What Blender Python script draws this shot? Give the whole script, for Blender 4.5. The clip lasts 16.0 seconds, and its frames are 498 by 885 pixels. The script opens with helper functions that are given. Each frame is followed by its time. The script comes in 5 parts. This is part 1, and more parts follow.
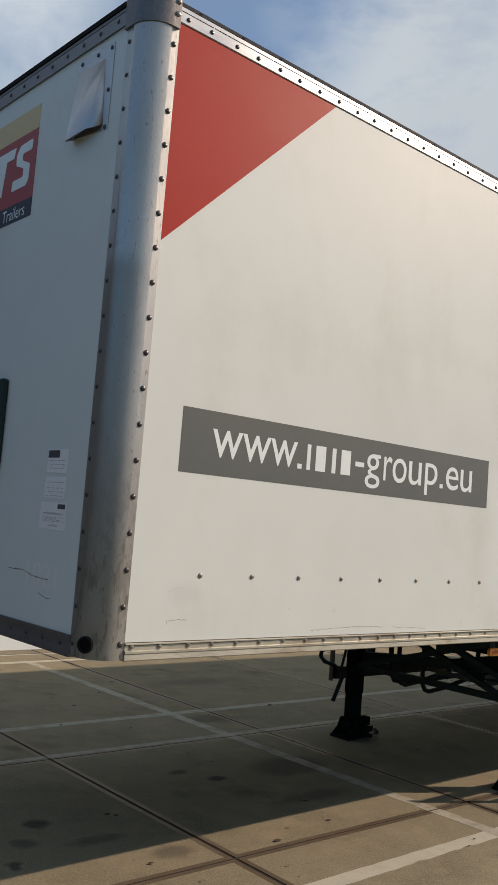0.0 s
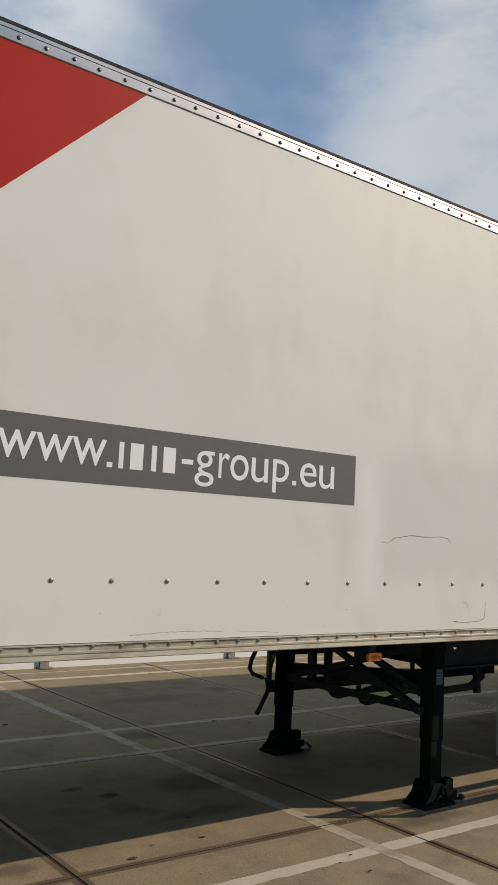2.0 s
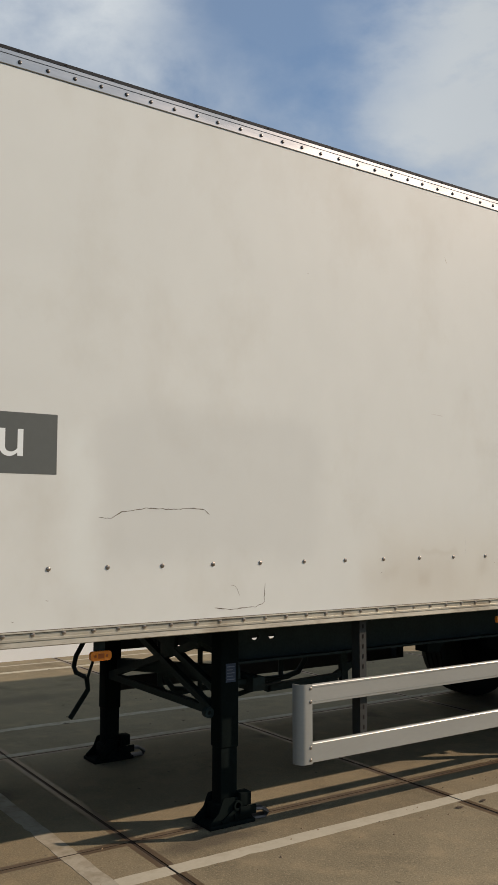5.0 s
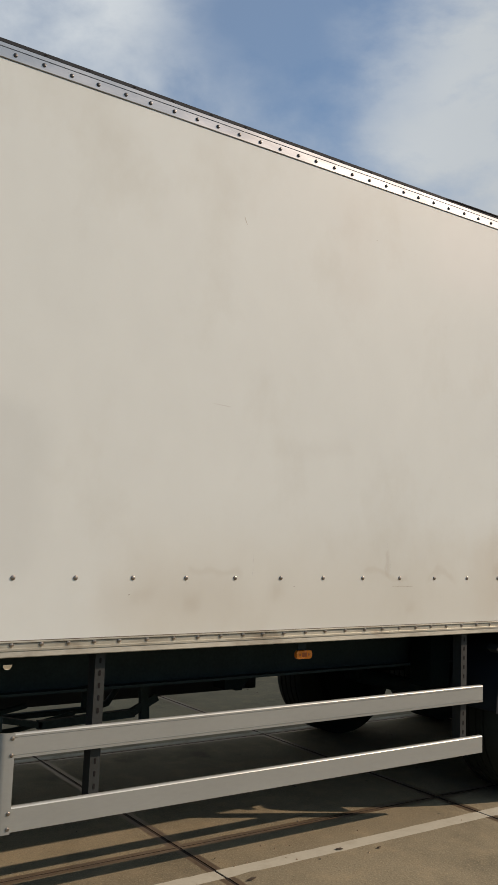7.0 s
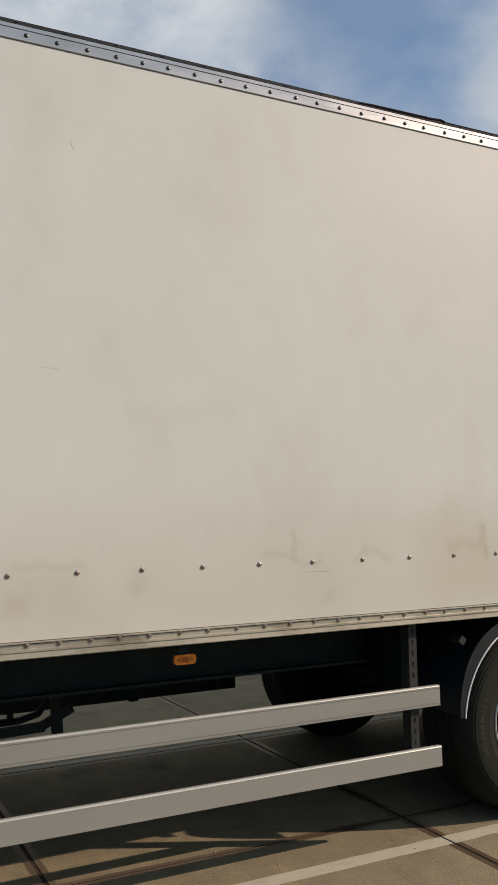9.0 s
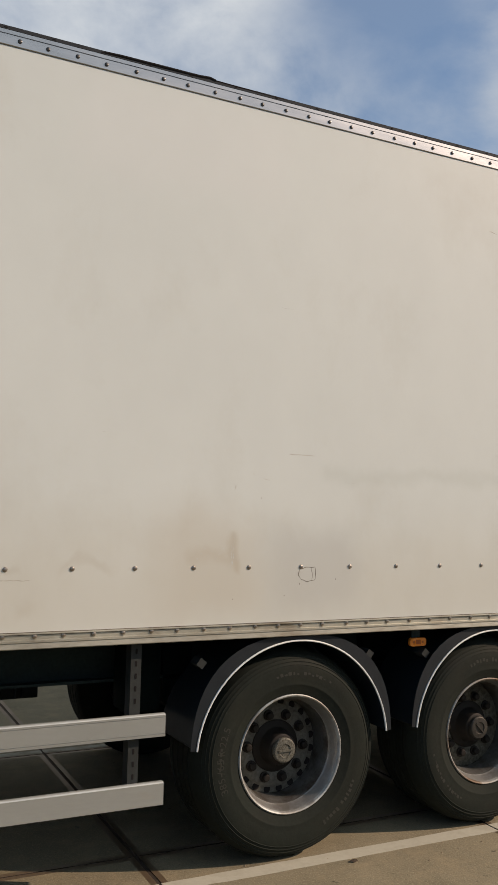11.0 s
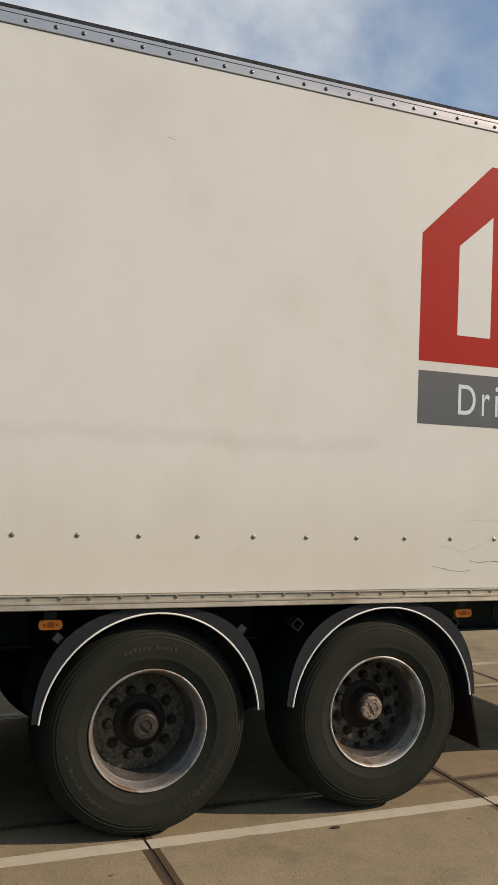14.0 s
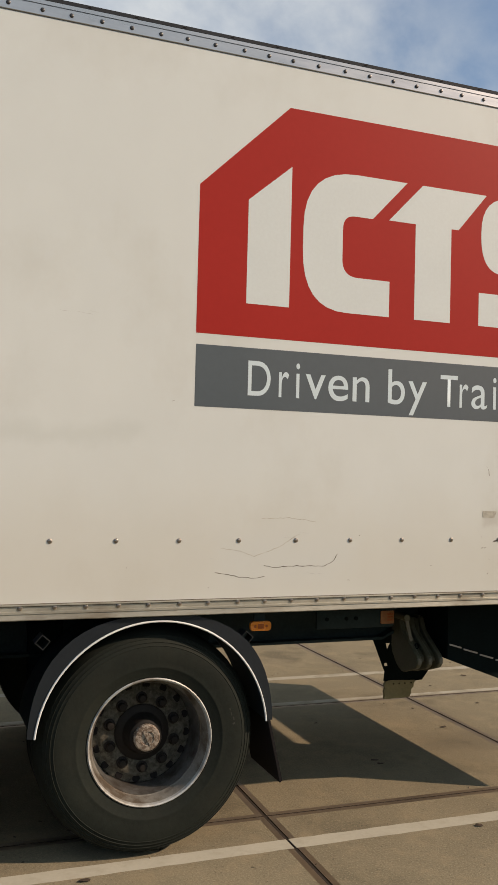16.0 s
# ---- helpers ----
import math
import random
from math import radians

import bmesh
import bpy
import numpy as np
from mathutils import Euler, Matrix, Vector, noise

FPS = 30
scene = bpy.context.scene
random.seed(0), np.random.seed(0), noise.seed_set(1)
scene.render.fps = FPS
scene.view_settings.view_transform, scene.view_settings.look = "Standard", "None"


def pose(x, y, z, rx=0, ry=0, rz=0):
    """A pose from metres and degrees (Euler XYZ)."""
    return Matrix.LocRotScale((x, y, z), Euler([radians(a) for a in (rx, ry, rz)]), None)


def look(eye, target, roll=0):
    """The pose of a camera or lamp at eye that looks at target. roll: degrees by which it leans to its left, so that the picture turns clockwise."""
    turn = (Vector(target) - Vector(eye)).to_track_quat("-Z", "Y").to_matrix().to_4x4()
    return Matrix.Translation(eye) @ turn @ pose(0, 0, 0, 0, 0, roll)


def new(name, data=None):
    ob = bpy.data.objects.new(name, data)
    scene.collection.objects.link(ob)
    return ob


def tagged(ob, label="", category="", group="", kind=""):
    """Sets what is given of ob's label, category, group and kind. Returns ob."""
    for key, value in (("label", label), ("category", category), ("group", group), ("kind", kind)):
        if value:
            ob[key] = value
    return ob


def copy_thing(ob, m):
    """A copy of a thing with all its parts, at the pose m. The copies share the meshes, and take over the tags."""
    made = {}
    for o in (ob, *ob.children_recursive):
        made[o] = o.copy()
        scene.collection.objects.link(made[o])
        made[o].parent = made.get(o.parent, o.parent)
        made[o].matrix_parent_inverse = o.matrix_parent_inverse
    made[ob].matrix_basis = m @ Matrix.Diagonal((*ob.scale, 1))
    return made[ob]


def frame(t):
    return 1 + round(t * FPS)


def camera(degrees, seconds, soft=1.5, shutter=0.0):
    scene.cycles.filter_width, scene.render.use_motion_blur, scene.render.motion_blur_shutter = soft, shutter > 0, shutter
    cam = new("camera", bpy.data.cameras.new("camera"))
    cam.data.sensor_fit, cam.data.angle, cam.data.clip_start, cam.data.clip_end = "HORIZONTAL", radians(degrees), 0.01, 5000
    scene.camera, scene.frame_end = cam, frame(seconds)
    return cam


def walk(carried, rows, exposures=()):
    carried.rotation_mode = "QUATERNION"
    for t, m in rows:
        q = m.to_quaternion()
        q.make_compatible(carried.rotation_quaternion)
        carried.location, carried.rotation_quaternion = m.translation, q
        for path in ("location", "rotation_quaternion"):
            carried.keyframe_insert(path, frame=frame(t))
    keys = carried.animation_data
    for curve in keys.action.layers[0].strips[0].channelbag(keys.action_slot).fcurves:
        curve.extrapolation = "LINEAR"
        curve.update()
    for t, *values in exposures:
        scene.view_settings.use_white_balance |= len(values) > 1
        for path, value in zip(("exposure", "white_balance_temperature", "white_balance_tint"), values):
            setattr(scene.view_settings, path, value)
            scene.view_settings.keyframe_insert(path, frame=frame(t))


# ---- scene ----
cam = camera(31.6, 16.0)
PATH = [
    (0, (-1.913, -3.016, 1.736), (-0.606, -1.513, 1.915), 4.5),
    (0.5, (-1.602, -3.11, 1.753), (-0.277, -1.624, 1.939), 3.5),
    (1, (-1.314, -3.102, 1.752), (0.006, -1.613, 1.955), 3.2),
    (1.5, (-1.007, -3.312, 1.753), (0.245, -1.765, 1.954), 2.4),
    (2, (-0.912, -3.618, 1.706), (0.293, -2.037, 1.925), 2.7),
    (2.5, (-0.766, -3.847, 1.684), (0.367, -2.208, 1.859), 1.6),
    (3, (-0.426, -4.001, 1.692), (0.711, -2.365, 1.864), 2.7),
    (3.2, (-0.269, -4.008, 1.683), (0.87, -2.373, 1.851), 1.8),
    (5.3, (1.281, -3.866, 1.727), (2.405, -2.222, 1.907), 0.1),
    (5.5, (1.451, -3.829, 1.74), (2.583, -2.191, 1.931), 1.3),
    (6, (1.827, -3.853, 1.733), (2.95, -2.21, 1.93), 1.6),
    (6.5, (2.206, -3.807, 1.73), (3.334, -2.168, 1.934), 1.7),
    (7, (2.652, -3.829, 1.735), (3.797, -2.201, 1.935), 2.2),
    (7.5, (3.035, -3.822, 1.726), (4.175, -2.191, 1.925), 2.4),
    (8, (3.442, -3.781, 1.741), (4.396, -2.034, 1.932), -2.4),
    (8.5, (3.826, -3.81, 1.757), (4.699, -2.021, 1.943), -1.2),
    (9, (4.195, -3.796, 1.732), (5.106, -2.023, 1.894), -1.0),
    (9.5, (4.576, -3.778, 1.745), (5.527, -2.026, 1.908), -0.4),
    (10, (4.968, -3.825, 1.764), (5.915, -2.071, 1.929), 1.8),
    (12.3, (6.603, -4.147, 1.792), (7.433, -2.331, 1.911), 0.5),
    (12.5, (6.76, -4.185, 1.788), (7.557, -2.354, 1.907), 1.4),
    (13, (7.156, -4.225, 1.776), (7.87, -2.359, 1.874), 0.8),
    (13.5, (7.598, -4.198, 1.79), (8.35, -2.347, 1.887), 2.7),
    (14, (8.045, -4.152, 1.803), (8.803, -2.302, 1.877), 2.2),
    (14.5, (8.407, -4.061, 1.796), (9.148, -2.204, 1.861), 2.1),
    (15, (8.864, -4.044, 1.784), (9.594, -2.184, 1.857), 2.6),
    (15.5, (9.21, -4.058, 1.819), (9.892, -2.179, 1.887), 1.7),
    (16, (9.522, -4.0, 1.828), (10.227, -2.129, 1.891), 1.5),
]
walk(cam, [(t, look(eye, target, roll)) for t, eye, target, roll in PATH],
     [(0.0, 0.02, 6320, 10), (1.0, -0.05, 6340, 10), (6.0, -0.04, 6470, 10), (9.5, -0.05, 6520, 11.5), (13.0, 0.02, 6620, 12), (16.0, 0.05, 6720, 11)])

# ---- light ----
SUN_DIR = Vector((1.42, -0.74, 1.0)).normalized()   # towards the sun
sun = new("sun", bpy.data.lights.new("sun", "SUN"))
sun.data.energy, sun.data.angle, sun.data.color = 4.85, radians(0.6), (1.0, 0.725, 0.533)
sun.matrix_world = look((0, 0, 30), Vector((0, 0, 30)) - SUN_DIR)


def make_world():
    w = bpy.data.worlds.new("sky")
    scene.world = w
    w.use_nodes = True
    nt = w.node_tree
    nt.nodes.clear()
    N, L = nt.nodes.new, nt.links.new
    out, bg = N("ShaderNodeOutputWorld"), N("ShaderNodeBackground")
    sky = N("ShaderNodeTexSky")
    sky.sky_type = "NISHITA"
    sky.sun_disc = False
    sky.sun_elevation = math.asin(SUN_DIR.z)
    sky.sun_rotation = math.atan2(SUN_DIR.x, SUN_DIR.y)
    sky.air_density, sky.dust_density, sky.ozone_density = 1.0, 0.6, 1.5
    co = N("ShaderNodeTexCoord")
    mp = N("ShaderNodeMapping")
    mp.inputs["Location"].default_value = (0.35, 0.2, 0.1)
    mp.inputs["Scale"].default_value = (1.0, 1.0, 1.7)
    n1, n2 = N("ShaderNodeTexNoise"), N("ShaderNodeTexNoise")
    n1.inputs["Scale"].default_value, n1.inputs["Detail"].default_value, n1.inputs["Roughness"].default_value = 2.9, 8.0, 0.58
    n1.inputs["Distortion"].default_value = 0.25
    n2.inputs["Scale"].default_value, n2.inputs["Detail"].default_value = 1.3, 3.0
    r1, r2 = N("ShaderNodeMapRange"), N("ShaderNodeMapRange")
    r1.inputs["From Min"].default_value, r1.inputs["From Max"].default_value = 0.2, 0.52
    r2.inputs["From Min"].default_value, r2.inputs["From Max"].default_value = 0.3, 0.7
    r2.inputs["To Min"].default_value, r2.inputs["To Max"].default_value = 0.85, 1.12
    L(co.outputs["Generated"], mp.inputs["Vector"])
    L(mp.outputs[0], n1.inputs["Vector"])
    L(mp.outputs[0], n2.inputs["Vector"])
    L(n1.outputs["Fac"], r1.inputs["Value"])
    L(n2.outputs["Fac"], r2.inputs["Value"])
    cl = N("ShaderNodeVectorMath")
    cl.operation = "SCALE"
    cl.inputs[0].default_value = (8.7, 9.3, 9.75)
    L(r2.outputs[0], cl.inputs["Scale"])
    # a clearing in the cloud
    gap, near_gap = N("ShaderNodeVectorMath"), N("ShaderNodeMapRange")
    warp = N("ShaderNodeVectorMath")
    warp.operation = "MULTIPLY_ADD"
    warp.inputs[1].default_value = (0.22, 0.22, 0.22)
    L(n1.outputs["Color"], warp.inputs[0])
    L(co.outputs["Generated"], warp.inputs[2])
    gap.operation = "DISTANCE"
    az, el = radians(37.5), radians(32)
    gap.inputs[1].default_value = (math.sin(az) * math.cos(el) + 0.11, math.cos(az) * math.cos(el) + 0.11, math.sin(el) + 0.11)
    L(warp.outputs[0], gap.inputs[0])
    near_gap.interpolation_type = "SMOOTHSTEP"
    near_gap.inputs["From Min"].default_value, near_gap.inputs["From Max"].default_value = 0.05, 0.195
    near_gap.inputs["To Min"].default_value = 0.22
    L(gap.outputs["Value"], near_gap.inputs["Value"])
    cover = N("ShaderNodeMath")
    cover.operation = "MULTIPLY"
    L(r1.outputs[0], cover.inputs[0])
    L(near_gap.outputs[0], cover.inputs[1])
    # the cloud thins out towards the west
    split, thin, thinned = N("ShaderNodeSeparateXYZ"), N("ShaderNodeMapRange"), N("ShaderNodeMath")
    L(co.outputs["Generated"], split.inputs[0])
    thin.interpolation_type = "SMOOTHSTEP"
    thin.inputs["From Min"].default_value, thin.inputs["From Max"].default_value = -0.92, 0.06
    thin.inputs["To Min"].default_value = 0.1
    L(split.outputs["X"], thin.inputs["Value"])
    thinned.operation = "MULTIPLY"
    L(cover.outputs[0], thinned.inputs[0])
    L(thin.outputs[0], thinned.inputs[1])
    mix = N("ShaderNodeMix")
    mix.data_type = "RGBA"
    L(thinned.outputs[0], mix.inputs["Factor"])
    clear = N("ShaderNodeVectorMath")
    clear.operation = "MULTIPLY"
    clear.inputs[1].default_value = (0.89, 1.35, 1.63)
    L(sky.outputs[0], clear.inputs[0])
    L(clear.outputs[0], mix.inputs["A"])
    L(cl.outputs[0], mix.inputs["B"])
    L(mix.outputs["Result"], bg.inputs["Color"])
    bg.inputs["Strength"].default_value = 0.07
    L(bg.outputs[0], out.inputs[0])


make_world()


# ---- materials ----
def material(name, color, rough=0.5, metal=0.0, vary=0.08, scale=6.0, fine=60.0, bump=0.02, stretch=(1, 1, 1), dirt=None,
             dirt_scale=2.0, dirt_range=(0.55, 0.75), coat=0.0, per_object=0.0, spec=0.5, patches=(), specks=(), spills=()):
    """A surface with tone variation at two scales, fine relief, and dirt, smudges and patches of a second colour."""
    m = bpy.data.materials.new(name)
    m.use_nodes = True
    nt = m.node_tree
    N, L = nt.nodes.new, nt.links.new
    b = nt.nodes["Principled BSDF"]
    b.inputs["Metallic"].default_value = metal
    b.inputs["Coat Weight"].default_value = coat
    b.inputs["Specular IOR Level"].default_value = spec
    geo = N("ShaderNodeNewGeometry")
    mp = N("ShaderNodeMapping")
    mp.inputs["Scale"].default_value = stretch
    L(geo.outputs["Position"], mp.inputs["Vector"])

    def noise_node(s, detail=4.0, rough_=0.55):
        n = N("ShaderNodeTexNoise")
        n.inputs["Scale"].default_value, n.inputs["Detail"].default_value, n.inputs["Roughness"].default_value = s, detail, rough_
        L(mp.outputs[0], n.inputs["Vector"])
        return n
    a, f = noise_node(scale), noise_node(fine, 3.0)
    add = N("ShaderNodeMath")
    add.operation = "ADD"
    L(a.outputs["Fac"], add.inputs[0])
    L(f.outputs["Fac"], add.inputs[1])
    tone = N("ShaderNodeMapRange")
    tone.inputs["From Min"].default_value, tone.inputs["From Max"].default_value = 0.6, 1.4
    tone.inputs["To Min"].default_value, tone.inputs["To Max"].default_value = 1 - vary, 1 + vary
    L(add.outputs[0], tone.inputs["Value"])
    factor = tone.outputs[0]
    if per_object:
        info = N("ShaderNodeObjectInfo")
        pr = N("ShaderNodeMapRange")
        pr.inputs["To Min"].default_value, pr.inputs["To Max"].default_value = 1 - per_object, 1 + per_object
        L(info.outputs["Random"], pr.inputs["Value"])
        mul = N("ShaderNodeMath")
        mul.operation = "MULTIPLY"
        L(factor, mul.inputs[0])
        L(pr.outputs[0], mul.inputs[1])
        factor = mul.outputs[0]
    col = N("ShaderNodeVectorMath")
    col.operation = "SCALE"
    col.inputs[0].default_value = color
    L(factor, col.inputs["Scale"])
    final = col.outputs[0]
    rr = N("ShaderNodeMapRange")
    rr.inputs["To Min"].default_value, rr.inputs["To Max"].default_value = max(rough - 0.1, 0.05), min(rough + 0.12, 1)
    L(a.outputs["Fac"], rr.inputs["Value"])
    L(rr.outputs[0], b.inputs["Roughness"])
    if dirt:
        d = noise_node(dirt_scale, 6.0, 0.62)
        dr = N("ShaderNodeMapRange")
        dr.inputs["From Min"].default_value, dr.inputs["From Max"].default_value = dirt_range
        dr.inputs["To Max"].default_value = dirt[3]
        L(d.outputs["Fac"], dr.inputs["Value"])
        mix = N("ShaderNodeMix")
        mix.data_type = "RGBA"
        mix.inputs["B"].default_value = (*dirt[:3], 1)
        L(dr.outputs[0], mix.inputs["Factor"])
        L(final, mix.inputs["A"])
        final = mix.outputs["Result"]
    for tint, amount, sc, lo, hi, *reach in specks:
        d = noise_node(sc, 3.0, 0.6)
        dr = N("ShaderNodeMapRange")
        dr.inputs["From Min"].default_value, dr.inputs["From Max"].default_value = lo, hi
        dr.inputs["To Max"].default_value = amount
        L(d.outputs["Fac"], dr.inputs["Value"])
        mask = dr.outputs[0]
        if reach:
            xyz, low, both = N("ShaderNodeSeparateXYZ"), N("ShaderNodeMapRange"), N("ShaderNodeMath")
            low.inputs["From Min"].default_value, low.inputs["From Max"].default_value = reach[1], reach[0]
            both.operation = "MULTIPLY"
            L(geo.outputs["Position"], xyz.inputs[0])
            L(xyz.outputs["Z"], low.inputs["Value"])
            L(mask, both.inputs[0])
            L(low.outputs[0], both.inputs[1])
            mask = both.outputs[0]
        mix = N("ShaderNodeMix")
        mix.data_type = "RGBA"
        mix.inputs["B"].default_value = (*tint, 1)
        L(mask, mix.inputs["Factor"])
        L(final, mix.inputs["A"])
        final = mix.outputs["Result"]
    if patches:
        warp = noise_node(3.5, 4.0)
        wv = N("ShaderNodeVectorMath")
        wv.operation = "MULTIPLY_ADD"
        wv.inputs[1].default_value = (0.22, 0.0, 0.22)
        L(warp.outputs["Color"], wv.inputs[0])
        L(geo.outputs["Position"], wv.inputs[2])
        sep = N("ShaderNodeSeparateXYZ")
        L(wv.outputs[0], sep.inputs[0])
        for x0, x1, z0, z1, soft, tint, amount in patches:
            masks = []
            for axis, lo, hi in (("X", x0, x1), ("Z", z0, z1)):
                d = N("ShaderNodeMath")
                d.operation = "SUBTRACT"
                d.inputs[1].default_value = (lo + hi) / 2 + 0.11
                L(sep.outputs[axis], d.inputs[0])
                e = N("ShaderNodeMath")
                e.operation = "ABSOLUTE"
                L(d.outputs[0], e.inputs[0])
                g = N("ShaderNodeMapRange")
                g.interpolation_type = "SMOOTHSTEP"
                g.inputs["From Min"].default_value, g.inputs["From Max"].default_value = (hi - lo) / 2 + soft, max((hi - lo) / 2 - soft, 0)
                g.inputs["To Max"].default_value = amount if axis == "X" else 1.0
                L(e.outputs[0], g.inputs["Value"])
                masks.append(g)
            k = N("ShaderNodeMath")
            k.operation = "MULTIPLY"
            L(masks[0].outputs[0], k.inputs[0])
            L(masks[1].outputs[0], k.inputs[1])
            mx = N("ShaderNodeMix")
            mx.data_type = "RGBA"
            mx.inputs["B"].default_value = (*tint, 1)
            L(k.outputs[0], mx.inputs["Factor"])
            L(final, mx.inputs["A"])
            final = mx.outputs["Result"]
    if spills:
        warp = noise_node(5.0, 5.0, 0.65)
        wv = N("ShaderNodeVectorMath")
        wv.operation = "MULTIPLY_ADD"
        wv.inputs[1].default_value = (0.16, 0.16, 0.0)
        L(warp.outputs["Color"], wv.inputs[0])
        L(geo.outputs["Position"], wv.inputs[2])
        for x, y, rx, ry, soft, tint, amount in spills:
            q = N("ShaderNodeMapping")
            q.inputs["Location"].default_value = (-(x + 0.08) / rx, -(y + 0.08) / ry, 0)
            q.inputs["Scale"].default_value = (1 / rx, 1 / ry, 0)
            L(wv.outputs[0], q.inputs["Vector"])
            r = N("ShaderNodeVectorMath")
            r.operation = "LENGTH"
            L(q.outputs[0], r.inputs[0])
            g = N("ShaderNodeMapRange")
            g.interpolation_type = "SMOOTHSTEP"
            g.inputs["From Min"].default_value, g.inputs["From Max"].default_value = 1 + soft, 1 - soft
            g.inputs["To Max"].default_value = amount
            L(r.outputs["Value"], g.inputs["Value"])
            mx = N("ShaderNodeMix")
            mx.data_type = "RGBA"
            mx.inputs["B"].default_value = (*tint, 1)
            L(g.outputs[0], mx.inputs["Factor"])
            L(final, mx.inputs["A"])
            final = mx.outputs["Result"]
    L(final, b.inputs["Base Color"])
    if bump:
        bp = N("ShaderNodeBump")
        bp.inputs["Strength"].default_value, bp.inputs["Distance"].default_value = 0.6, bump
        L(add.outputs[0], bp.inputs["Height"])
        L(bp.outputs[0], b.inputs["Normal"])
    return m


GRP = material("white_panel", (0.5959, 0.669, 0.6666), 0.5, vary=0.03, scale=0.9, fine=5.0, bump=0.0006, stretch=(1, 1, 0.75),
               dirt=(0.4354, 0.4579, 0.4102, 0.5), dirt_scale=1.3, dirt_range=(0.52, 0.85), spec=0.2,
               patches=((5.0, 5.3, 1.505, 1.525, 0.02, (0.3942, 0.4153, 0.3808), 0.24), (5.53, 5.63, 1.39, 1.47, 0.04, (0.3942, 0.4153, 0.3808), 0.35),
                       (4.98, 5.08, 1.31, 1.38, 0.035, (0.3942, 0.4053, 0.3711), 0.4), (4.7, 4.82, 1.37, 1.43, 0.03, (0.4125, 0.4251, 0.3907), 0.25),
                       (6.53, 6.6, 1.32, 1.38, 0.03, (0.3942, 0.4053, 0.3711), 0.3), (6.2, 6.55, 1.5, 1.52, 0.02, (0.4125, 0.4251, 0.3808), 0.3),
                       (6.365, 6.395, 1.5, 1.66, 0.015, (0.3942, 0.4053, 0.3711), 0.35), (6.75, 6.95, 1.475, 1.495, 0.02, (0.4125, 0.4251, 0.3907), 0.3),
                       (7.59, 7.63, 1.48, 1.68, 0.02, (0.3667, 0.3361, 0.2539), 0.45), (7.35, 7.6, 1.5, 1.56, 0.03, (0.3942, 0.3658, 0.293), 0.3),
                       (7.9, 8.3, 1.3, 1.64, 0.09, (0.4584, 0.5044, 0.5176), 0.35),
                       # first a broad band from x 4.6 on, browner and darker towards the bottom
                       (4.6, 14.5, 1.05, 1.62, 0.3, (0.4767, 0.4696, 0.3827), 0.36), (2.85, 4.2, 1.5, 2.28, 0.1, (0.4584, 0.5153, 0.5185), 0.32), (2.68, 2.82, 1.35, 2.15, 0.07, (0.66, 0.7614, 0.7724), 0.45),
                       # first a long thin greenish streak at z 1.97
                       (8.1, 10.5, 1.95, 2.0, 0.05, (0.4217, 0.4836, 0.459), 0.22), (7.75, 8.35, 1.25, 1.7, 0.12, (0.4308, 0.4836, 0.4941), 0.28),
                       (7.2, 7.72, 1.25, 1.75, 0.14, (0.4584, 0.439, 0.3623), 0.3), (5.55, 6.1, 2.17, 2.24, 0.05, (0.4584, 0.4933, 0.4708), 0.14),
                       (4.5, 5.3, 1.3, 1.5, 0.1, (0.4767, 0.5033, 0.4708), 0.25), (6.75, 7.85, 3.35, 3.8, 0.12, (0.64, 0.69, 0.7), 0.3), (5.95, 6.2, 3.1, 3.75, 0.1, (0.5, 0.505, 0.47), 0.14), (0.35, 0.5, 1.36, 1.44, 0.05, (0.4584, 0.5153, 0.5312), 0.3),
                       (10.9, 11.6, 1.3, 1.5, 0.1, (0.55, 0.622, 0.628), 0.4), (12.38, 12.5, 1.58, 1.66, 0.02, (0.4125, 0.4292, 0.3985), 0.5)))
RED = material("red_vinyl", (0.33, 0.0225, 0.0175), 0.5, vary=0.05, scale=2, fine=30, bump=0.0003, spec=0.12)
GREY_VINYL = material("grey_vinyl", (0.06864, 0.09513, 0.1131), 0.5, vary=0.06, scale=2, fine=30, bump=0.0003, spec=0.4)
BAND_GREY = material("warm_grey_vinyl", (0.081, 0.1, 0.101), 0.5, vary=0.06, scale=2, fine=30, bump=0.0003, spec=0.4)
LETTER = material("white_vinyl", (0.6696, 0.7731, 0.8033), 0.45, vary=0.03, scale=3, bump=0.0002)
LOGO_PALE = material("pale_vinyl", (0.575, 0.66, 0.67), 0.5, vary=0.04, scale=3, bump=0.0002, spec=0.3)
SLOGAN_PALE = material("cool_white_vinyl", (0.54, 0.675, 0.735), 0.5, vary=0.04, scale=3, bump=0.0002, spec=0.3)
NAVY = material("navy_vinyl", (0.03, 0.045, 0.075), 0.45, vary=0.05, bump=0.0002)
FADED_RED = material("faded_red_sticker", (0.34, 0.085, 0.095), 0.5, vary=0.06, scale=3, fine=30, bump=0.0003, spec=0.3)
COWL = material("grey_painted_cowl", (0.43, 0.45, 0.47), 0.42, 0.8, vary=0.06, scale=4, bump=0.0008)
YELLOW = material("faded_yellow_vinyl", (0.55, 0.46, 0.25), 0.5, vary=0.06, bump=0.0002)
ALU = material("aluminium", (0.452, 0.474, 0.492), 0.28, 1.0, vary=0.08, scale=9, fine=80, bump=0.0003, stretch=(0.2, 1, 1),
               dirt=(0.2256, 0.2205, 0.1962, 0.5), dirt_scale=7, dirt_range=(0.55, 0.8))
